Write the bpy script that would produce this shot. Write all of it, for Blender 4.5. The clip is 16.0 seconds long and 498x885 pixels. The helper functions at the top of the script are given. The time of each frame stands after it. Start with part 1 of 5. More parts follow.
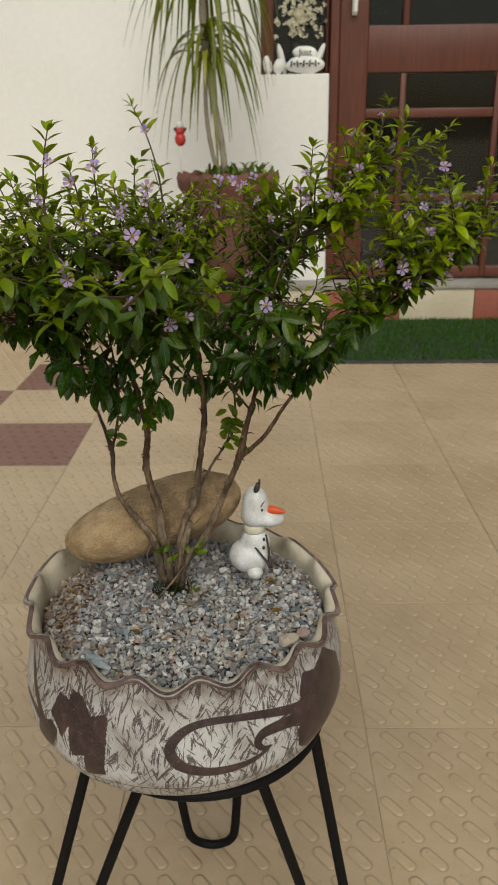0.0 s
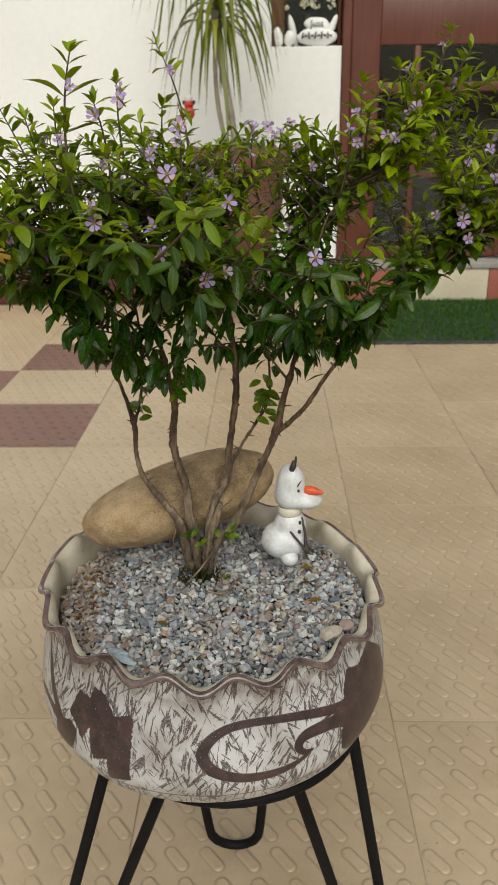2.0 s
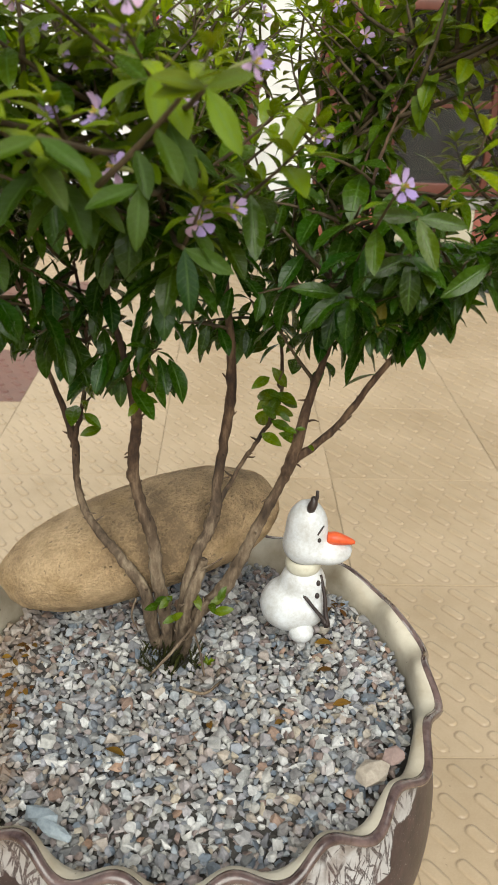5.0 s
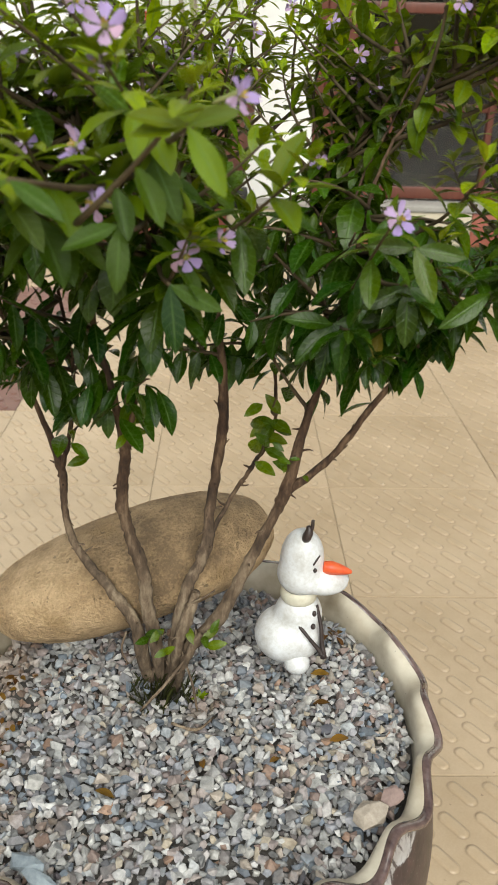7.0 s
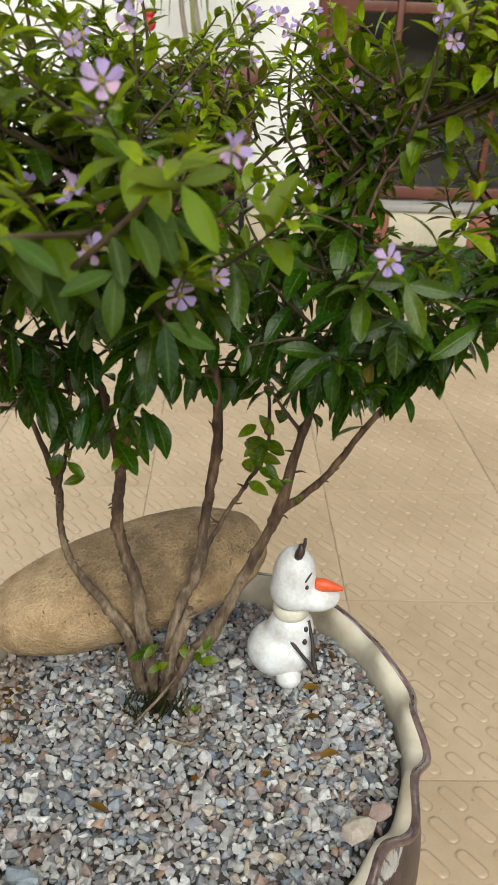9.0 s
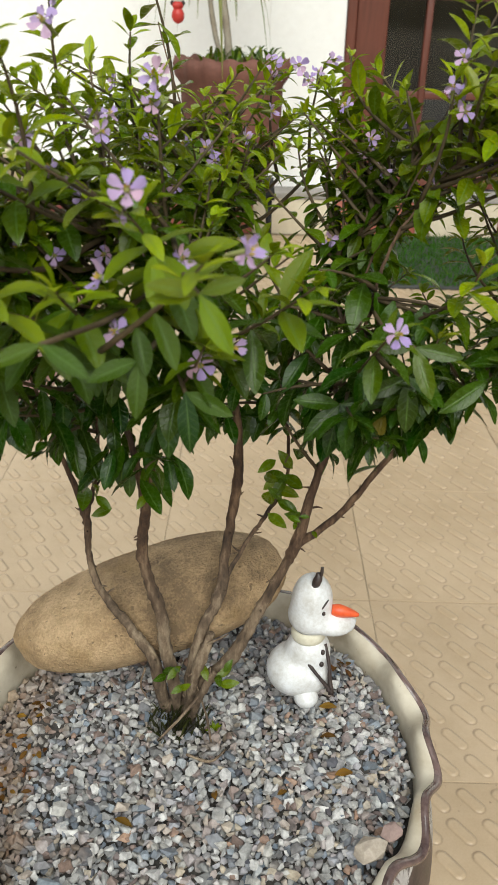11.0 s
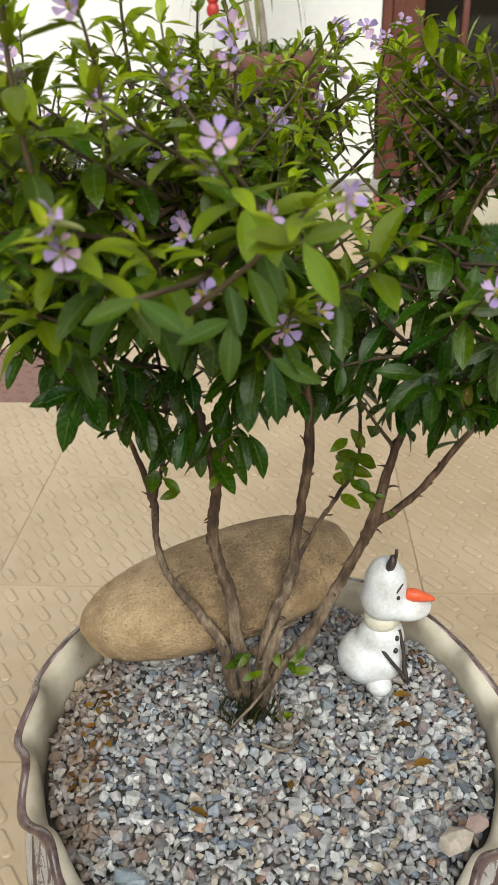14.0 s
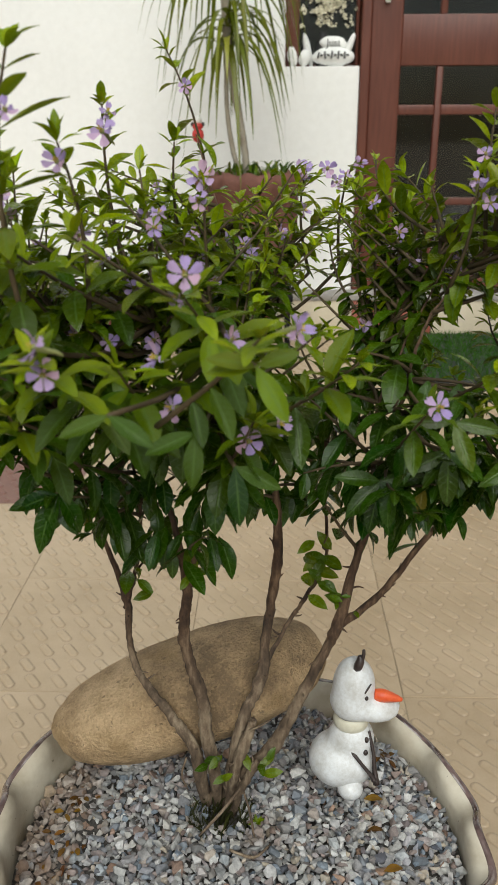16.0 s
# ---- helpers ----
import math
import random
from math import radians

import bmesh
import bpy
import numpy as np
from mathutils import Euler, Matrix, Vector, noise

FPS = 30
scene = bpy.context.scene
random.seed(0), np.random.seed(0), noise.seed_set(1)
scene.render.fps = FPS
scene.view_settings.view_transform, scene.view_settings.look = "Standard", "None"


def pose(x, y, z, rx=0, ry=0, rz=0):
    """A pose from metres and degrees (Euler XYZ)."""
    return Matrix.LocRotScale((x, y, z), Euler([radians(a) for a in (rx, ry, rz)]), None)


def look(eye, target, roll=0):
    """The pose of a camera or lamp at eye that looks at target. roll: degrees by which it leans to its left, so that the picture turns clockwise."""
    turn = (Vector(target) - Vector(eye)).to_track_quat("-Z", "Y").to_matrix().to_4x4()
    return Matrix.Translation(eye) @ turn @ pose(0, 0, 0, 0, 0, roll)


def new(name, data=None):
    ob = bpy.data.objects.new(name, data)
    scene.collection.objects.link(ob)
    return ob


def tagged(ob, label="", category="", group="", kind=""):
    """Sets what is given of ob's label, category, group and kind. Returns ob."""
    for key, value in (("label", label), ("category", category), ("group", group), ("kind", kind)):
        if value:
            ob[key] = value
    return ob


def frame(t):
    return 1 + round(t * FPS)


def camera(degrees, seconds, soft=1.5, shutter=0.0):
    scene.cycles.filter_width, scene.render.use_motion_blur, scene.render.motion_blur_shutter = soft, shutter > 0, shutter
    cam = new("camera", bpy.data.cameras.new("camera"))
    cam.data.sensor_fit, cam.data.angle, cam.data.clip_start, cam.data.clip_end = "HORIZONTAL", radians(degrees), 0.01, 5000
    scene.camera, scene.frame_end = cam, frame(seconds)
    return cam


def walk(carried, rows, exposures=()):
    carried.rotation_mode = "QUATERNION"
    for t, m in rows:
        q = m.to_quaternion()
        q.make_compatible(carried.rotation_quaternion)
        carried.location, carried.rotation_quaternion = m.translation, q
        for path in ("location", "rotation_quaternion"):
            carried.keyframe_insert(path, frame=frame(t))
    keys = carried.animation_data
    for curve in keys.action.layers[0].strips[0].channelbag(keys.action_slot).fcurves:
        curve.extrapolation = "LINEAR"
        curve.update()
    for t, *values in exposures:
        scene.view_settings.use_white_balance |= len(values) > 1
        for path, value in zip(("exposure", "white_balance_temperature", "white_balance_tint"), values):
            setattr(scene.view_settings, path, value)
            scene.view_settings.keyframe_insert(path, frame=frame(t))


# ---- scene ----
# ================= camera and its walk =================
cam = camera(34.39, 16.0, soft=1.0)
PATH = [
    (0, -0.0047, 0.0094, 0.7348, 1.26, -21.14, 0.76),
    (0.5, -0.0225, 0.0147, 0.7341, 1.46, -21.08, 0.88),
    (1, -0.0256, 0.0240, 0.7268, 1.72, -21.11, 1.00),
    (1.5, -0.0278, 0.0444, 0.7120, 1.58, -21.59, 0.85),
    (2, -0.0300, 0.0588, 0.7075, 1.49, -22.23, 0.71),
    (2.5, -0.0333, 0.1011, 0.7041, -0.06, -22.84, 0.34),
    (3, -0.0161, 0.1662, 0.6879, -1.74, -24.43, 0.73),
    (3.5, -0.0398, 0.2419, 0.6498, -1.83, -26.12, 0.73),
    (4, -0.0548, 0.2514, 0.6565, -1.62, -26.64, -1.96),
    (6.5, -0.0531, 0.2759, 0.6804, -1.98, -26.67, -1.40),
    (7, -0.0520, 0.2762, 0.6778, -1.87, -26.52, -1.57),
    (7.5, -0.0549, 0.2751, 0.6812, -1.98, -26.59, -1.81),
    (8, -0.0561, 0.2745, 0.6828, -2.24, -26.73, -2.18),
    (10.5, -0.0410, 0.2794, 0.7133, -1.29, -26.96, -1.47),
    (11, -0.0481, 0.2735, 0.7189, 0.04, -28.00, -1.47),
    (11.5, -0.0430, 0.2435, 0.6960, 1.39, -27.88, -0.38),
    (12, -0.0437, 0.2739, 0.6837, 1.50, -28.14, 0.02),
    (12.5, -0.0590, 0.2667, 0.6873, 1.45, -28.01, -0.10),
    (13, -0.0533, 0.2657, 0.6927, 1.50, -28.12, -0.09),
    (13.5, -0.0528, 0.2773, 0.7029, 2.12, -28.39, 0.68),
    (14, -0.0636, 0.2789, 0.7058, 3.06, -28.15, 0.95),
    (14.5, -0.0614, 0.2765, 0.7126, 2.92, -27.76, 0.82),
    (15, -0.0556, 0.2698, 0.7105, 2.56, -25.74, 0.52),
    (15.5, -0.0587, 0.2672, 0.7137, 1.95, -23.25, 0.12),
    (16, -0.0568, 0.2625, 0.7149, 1.68, -20.97, 0.25),
]
cam.data.dof.use_dof, cam.data.dof.focus_distance, cam.data.dof.aperture_fstop = True, 0.45, 42.0
EXPOSURES = [(0, -0.40, 6640, 3), (1.0, -0.43, 6620, 3), (1.5, -0.23, 6500, 3), (2.0, -0.12, 6400, 3), (2.5, -0.08, 6400, 3), (3.0, 0.15, 6560, 3), (3.5, 0.25, 6560, 3), (4.0, 0.37, 6460, 3), (7, 0.40, 6320, 3), (8, 0.38, 6320, 3), (10.5, 0.18, 6250, 3), (11, 0.32, 6250, 3), (11.5, 0.25, 6230, 3), (12, 0.48, 6230, 3), (13.5, 0.42, 6250, 3),
             (14, 0.32, 6230, 3), (15, 0.26, 6200, 3), (15.5, 0.12, 6200, 3), (16, -0.04, 6200, 3)]
walk(cam, [(t, pose(x, y, z, 90 + pitch, 0, yaw) @ pose(0, 0, 0, 0, 0, -roll)) for t, x, y, z, yaw, pitch, roll in PATH], EXPOSURES)

# ================= world and sun: bright overcast daylight =================
world = bpy.data.worlds.new("sky")
scene.world = world
world.use_nodes = True
wn = world.node_tree.nodes
sky = wn.new("ShaderNodeTexSky")
sky.sky_type, sky.sun_disc = "NISHITA", False
sky.sun_elevation, sky.sun_rotation = radians(46), radians(175)
sky.air_density, sky.dust_density = 1.0, 3.0
world.node_tree.links.new(sky.outputs[0], wn["Background"].inputs[0])
wn["Background"].inputs[1].default_value = 0.051
sun = new("sun", bpy.data.lights.new("sun", "SUN"))
sun.data.energy, sun.data.angle, sun.data.color = 3.3, radians(60), (1.0, 0.955, 0.885)
sun.matrix_world = look((0, 0, 0), (-0.07, 0.76, -0.80))


# ================= helpers =================
def part(name, bm, material, parent=None, label="", smooth=True):
    """Links a bmesh as one mesh object, under a thing or a part if one is given."""
    me = bpy.data.meshes.new(name)
    bm.to_mesh(me)
    bm.free()
    return from_mesh(name, me, material, parent, label, smooth)


def from_mesh(name, me, material, parent=None, label="", smooth=True):
    for m in material if isinstance(material, (list, tuple)) else [material]:
        me.materials.append(m)
    me.polygons.foreach_set("use_smooth", [smooth] * len(me.polygons))
    ob = new(name, me)
    if parent is not None:
        ob.parent = parent
    if label:
        ob["label"] = label
    return ob


def mesh_of(name, verts, faces):
    me = bpy.data.meshes.new(name)
    me.from_pydata([tuple(v) for v in verts], [], [tuple(int(i) for i in f) for f in faces])
    me.update()
    return me


def box(bm, x0, x1, y0, y1, z0, z1, bevel=0.0, segments=2):
    made = bmesh.ops.create_cube(bm, size=1, matrix=Matrix.LocRotScale(((x0 + x1) / 2, (y0 + y1) / 2, (z0 + z1) / 2), None, (x1 - x0, y1 - y0, z1 - z0)))
    if bevel:
        edges = list({e for v in made["verts"] for e in v.link_edges})
        bmesh.ops.bevel(bm, geom=edges, offset=bevel, segments=segments, affect="EDGES", profile=0.6)


def boxes(*specs, bevel=0.0):
    bm = bmesh.new()
    for s in specs:
        box(bm, *s, bevel=bevel)
    return bm


def ball(bm, centre, radii, rot=None, u=20, v=12, material=0):
    m = Matrix.LocRotScale(centre, rot, radii)
    made = bmesh.ops.create_uvsphere(bm, u_segments=u, v_segments=v, radius=1, matrix=m)
    for f in {f for w in made["verts"] for f in w.link_faces}:
        f.material_index = material


def smooth_line(points, steps=6):
    """Catmull-Rom through the points; each may carry a radius as a fourth number."""
    p = np.array(points, float)
    p = np.vstack([2 * p[0] - p[1], p, 2 * p[-1] - p[-2]])
    out = []
    for i in range(1, len(p) - 2):
        for k in range(steps):
            t = k / steps
            out.append(0.5 * (2 * p[i] + (p[i + 1] - p[i - 1]) * t + (2 * p[i - 1] - 5 * p[i] + 4 * p[i + 1] - p[i + 2]) * t * t + (3 * p[i] - p[i - 1] - 3 * p[i + 1] + p[i + 2]) * t ** 3))
    out.append(p[-2])
    return np.array(out)


def tube_data(line, sides=8, rough=0.0, rng=None):
    """Vertices and faces of a capped tube along rows of x, y, z, radius."""
    pts, rad = line[:, :3], line[:, 3]
    verts, faces, side = [], [], Vector((1, 0, 0))
    for i, p in enumerate(pts):
        d = Vector(pts[min(i + 1, len(pts) - 1)] - pts[max(i - 1, 0)]).normalized()
        side = side - d * side.dot(d)
        if side.length < 1e-4:
            side = d.orthogonal()
        side.normalize()
        up = d.cross(side)
        for k in range(sides):
            a = 2 * math.pi * k / sides
            r = rad[i] * (1 + (rng.uniform(-rough, rough) if rng else 0))
            verts.append(Vector(p) + side * (math.cos(a) * r) + up * (math.sin(a) * r))
    for i in range(len(pts) - 1):
        for k in range(sides):
            a, b = i * sides + k, i * sides + (k + 1) % sides
            faces.append((a, b, b + sides, a + sides))
    faces.append(tuple(range(sides - 1, -1, -1)))
    faces.append(tuple(range((len(pts) - 1) * sides, len(pts) * sides)))
    return verts, faces


def tube(name, line, material, parent=None, label="", sides=8, rough=0.0, rng=None):
    v, f = tube_data(np.array(line, float), sides, rough, rng)
    return from_mesh(name, mesh_of(name, v, f), material, parent, label)


def lathe(profile, around=64, centre=(0, 0), wave=None):
    """A bmesh turned from rows of radius, height; wave(angle, row) gives (radial, upward) shifts."""
    bm = bmesh.new()
    rings = []
    for j, (r, z) in enumerate(profile):
        ring = []
        for k in range(around):
            a = 2 * math.pi * k / around
            dr, dz = wave(a, j) if wave else (0, 0)
            ring.append(bm.verts.new((centre[0] + (r + dr) * math.cos(a), centre[1] + (r + dr) * math.sin(a), z + dz)))
        rings.append(ring)
    for low, high in zip(rings, rings[1:]):
        for k in range(around):
            bm.faces.new((low[k], low[(k + 1) % around], high[(k + 1) % around], high[k]))
    return bm


def thing(name, label, category, group="", kind="", at=(0, 0, 0)):
    ob = new(name)
    ob.location = at
    return tagged(ob, label, category, group, kind)


# ================= materials =================
class Nodes:
    """Short hand for node trees."""

    def __init__(self, name):
        self.mat = bpy.data.materials.new(name)
        self.mat.use_nodes = True
        self.tree = self.mat.node_tree
        self.bsdf = self.tree.nodes["Principled BSDF"]
        self.out = self.tree.nodes["Material Output"]

    def add(self, kind, **values):
        n = self.tree.nodes.new(kind)
        for k, v in values.items():
            if k in n.inputs:
                n.inputs[k].default_value = v
        return n

    def link(self, a, b):
        self.tree.links.new(a, b)

    def coords(self, spread=0.0):
        c = self.add("ShaderNodeTexCoord").outputs["Object"]
        if spread:
            info = self.add("ShaderNodeObjectInfo").outputs["Random"]
            m = self.math("MULTIPLY", info, spread)
            v = self.add("ShaderNodeVectorMath")
            v.operation = "ADD"
            self.link(c, v.inputs[0])
            self.link(m, v.inputs[1])
            c = v.outputs[0]
        return c

    def noise(self, coord, scale, detail=4.0, rough=0.55):
        n = self.add("ShaderNodeTexNoise", Scale=scale, Detail=detail, Roughness=rough)
        self.link(coord, n.inputs["Vector"])
        return n.outputs["Fac"]

    def math(self, op, a, b=None, c=None, clamp=False):
        n = self.add("ShaderNodeMath")
        n.operation, n.use_clamp = op, clamp
        for i, v in enumerate((a, b, c)):
            if v is None:
                continue
            if isinstance(v, (int, float)):
                n.inputs[i].default_value = v
            else:
                self.link(v, n.inputs[i])
        return n.outputs[0]

    def ramp(self, fac, *stops):
        n = self.add("ShaderNodeValToRGB")
        e = n.color_ramp.elements
        while len(e) < len(stops):
            e.new(0.5)
        for el, (p, c) in zip(e, stops):
            el.position, el.color = p, (*c, 1)
        self.link(fac, n.inputs[0])
        return n.outputs[0]

    def step(self, v, low, high):
        n = self.add("ShaderNodeMapRange")
        n.interpolation_type = "SMOOTHSTEP"
        n.inputs["From Min"].default_value, n.inputs["From Max"].default_value = low, high
        self.link(v, n.inputs["Value"])
        return n.outputs["Result"]

    def mix(self, fac, a, b, blend="MIX"):
        n = self.add("ShaderNodeMix")
        n.data_type, n.blend_type = "RGBA", blend
        for sock, v in ((n.inputs[0], fac), (n.inputs[6], a), (n.inputs[7], b)):
            if isinstance(v, (int, float)):
                sock.default_value = v
            elif isinstance(v, tuple):
                sock.default_value = (*v, 1)
            else:
                self.link(v, sock)
        return n.outputs[2]

    def bump(self, height, strength, distance):
        n = self.add("ShaderNodeBump", Strength=strength, Distance=distance)
        self.link(height, n.inputs["Height"])
        self.link(n.outputs[0], self.bsdf.inputs["Normal"])

    def attr(self, name):
        n = self.add("ShaderNodeAttribute")
        n.attribute_name = name
        return n.outputs["Fac"]

    def vary(self):
        """A number from 0 to 1 for each object and each loose island."""
        a = self.add("ShaderNodeObjectInfo").outputs["Random"]
        b = self.add("ShaderNodeNewGeometry").outputs["Random Per Island"]
        return self.math("FRACT", self.math("ADD", a, b))

    def set(self, **values):
        names = {"rough": "Roughness", "metal": "Metallic", "spec": "Specular IOR Level", "coat": "Coat Weight", "coat_rough": "Coat Roughness",
                 "sss": "Subsurface Weight", "sss_scale": "Subsurface Scale", "trans": "Transmission Weight", "ior": "IOR"}
        for k, v in values.items():
            s = self.bsdf.inputs[names[k]]
            if isinstance(v, (int, float)):
                s.default_value = v
            else:
                self.link(v, s)
        return self

    def colour(self, c):
        if isinstance(c, tuple):
            self.bsdf.inputs["Base Color"].default_value = (*c, 1)
        else:
            self.link(c, self.bsdf.inputs["Base Color"])
        return self


def surface(name, dark, light, coarse=3.0, fine=60.0, rough=0.6, bump=0.2, depth=0.002, spread=0.0, **more):
    """A plain material with stains at a coarse scale and grain at a fine one."""
    n = Nodes(name)
    c = n.coords(spread)
    big, small = n.noise(c, coarse, 5), n.noise(c, fine, 6, 0.65)
    mixed = n.math("ADD", n.math("MULTIPLY", big, 0.6), n.math("MULTIPLY", small, 0.4))
    n.colour(n.ramp(mixed, (0.36, dark), (0.62, light)))
    n.set(rough=n.math("ADD", n.math("MULTIPLY", big, 0.25), rough - 0.12), **more)
    n.bump(small, bump, depth)
    return n.mat


wall_paint = surface("white_wall_paint", (0.80, 0.795, 0.775), (0.88, 0.88, 0.865), 1.2, 40, 0.75, 0.15, 0.001)
sill_stone_white = surface("white_pebble_paint", (0.70, 0.70, 0.68), (0.85, 0.85, 0.83), 8, 90, 0.6)
black_paint = surface("black_ink", (0.012, 0.012, 0.012), (0.03, 0.03, 0.03), 10, 80, 0.6)
granite = surface("black_granite", (0.012, 0.013, 0.015), (0.04, 0.042, 0.048), 12, 240, 0.28)
maroon_tile = surface("maroon_riser", (0.085, 0.018, 0.016), (0.14, 0.034, 0.028), 4, 70, 0.45)
riser_red = surface("red_riser_tile", (0.26, 0.075, 0.05), (0.34, 0.11, 0.075), 5, 80, 0.5)
riser_cream = surface("cream_riser_tile", (0.52, 0.45, 0.33), (0.62, 0.55, 0.42), 5, 80, 0.5)
cement = surface("grey_cement", (0.24, 0.22, 0.20), (0.36, 0.34, 0.31), 6, 90, 0.85, 0.4)
grout = surface("floor_grout", (0.31, 0.24, 0.155), (0.44, 0.35, 0.24), 9, 120, 0.9, 0.4)
terracotta = surface("terracotta", (0.10, 0.040, 0.028), (0.17, 0.072, 0.052), 5, 70, 0.8, 0.35)
iron = surface("black_enamelled_iron", (0.005, 0.005, 0.006), (0.012, 0.011, 0.011), 30, 300, 0.6, 0.25, 0.0006, spec=0.12)
soil = surface("dark_soil", (0.040, 0.036, 0.032), (0.11, 0.10, 0.09), 30, 300, 0.95, 0.8, 0.004)
yellow_plastic = surface("yellow_plastic", (0.52, 0.34, 0.05), (0.62, 0.42, 0.08), 5, 80, 0.4)
cream_plastic = surface("cream_plastic", (0.62, 0.52, 0.34), (0.72, 0.63, 0.45), 5, 80, 0.5)
red_paint = surface("red_paint", (0.45, 0.03, 0.025), (0.6, 0.06, 0.05), 20, 200, 0.4)
rubber = surface("mat_backing", (0.02, 0.022, 0.02), (0.05, 0.052, 0.05), 20, 200, 0.8)
white_plastic = surface("white_handle", (0.75, 0.75, 0.72), (0.82, 0.82, 0.80), 10, 90, 0.4)
# near-black in place of the shade inside an unlit room
unlit_black = surface("unlit_room_black", (0.02, 0.018, 0.016), (0.03, 0.027, 0.024), 2, 40, 0.9)


def tile_material(name, dark, light):
    """Glazed floor tile: the paler glaze on the pads, a darker tone in the low ring round each."""
    n = Nodes(name)
    c = n.coords(7.0)
    big, mid, small = n.noise(c, 5, 6), n.noise(c, 34, 5), n.noise(c, 420, 4, 0.7)
    tone = n.math("ADD", n.math("MULTIPLY", big, 0.5), n.math("ADD", n.math("MULTIPLY", mid, 0.3), n.math("MULTIPLY", small, 0.2)))
    base = n.ramp(tone, (0.34, dark), (0.64, light))
    low = n.attr("low")
    low_tone = n.math("MULTIPLY", low, n.step(mid, 0.25, 0.7))
    specks = n.step(n.noise(c, 150, 2, 0.4), 0.74, 0.80)
    base = n.mix(n.math("MULTIPLY", low_tone, 0.50), base, (0.17, 0.12, 0.075))
    base = n.mix(n.math("MULTIPLY", specks, 0.5), base, (0.10, 0.06, 0.04))
    n.colour(base)
    n.set(rough=n.math("ADD", n.math("MULTIPLY", big, 0.3), 0.22), spec=0.5)
    n.bump(n.math("ADD", small, n.math("MULTIPLY", mid, 1.5)), 0.18, 0.0006)
    return n.mat


tile_beige = tile_material("beige_floor_tile", (0.382, 0.284, 0.176), (0.525, 0.404, 0.272))
tile_maroon = tile_material("maroon_floor_tile", (0.12, 0.045, 0.034), (0.20, 0.085, 0.062))


def wood_material():
    n = Nodes("dark_varnished_wood")
    c = n.coords()
    m = n.add("ShaderNodeMapping")
    m.inputs["Scale"].default_value = (60, 60, 5)
    n.link(c, m.inputs["Vector"])
    grain, big = n.noise(m.outputs[0], 1.6, 6, 0.6), n.noise(c, 4, 4)
    tone = n.math("ADD", n.math("MULTIPLY", grain, 0.6), n.math("MULTIPLY", big, 0.4))
    n.colour(n.ramp(tone, (0.30, (0.080, 0.022, 0.014)), (0.70, (0.145, 0.046, 0.028))))
    n.set(rough=n.math("ADD", n.math("MULTIPLY", grain, 0.2), 0.28), spec=0.5)
    n.bump(grain, 0.12, 0.001)
    return n.mat


wood = wood_material()


def glass_material():
    n = Nodes("dark_window_glass")
    c = n.coords()
    n.colour((0.75, 0.8, 0.78))
    n.set(rough=0.04, trans=1.0, ior=1.45)
    n.bump(n.noise(c, 7, 2), 0.05, 0.002)
    return n.mat


glass = glass_material()


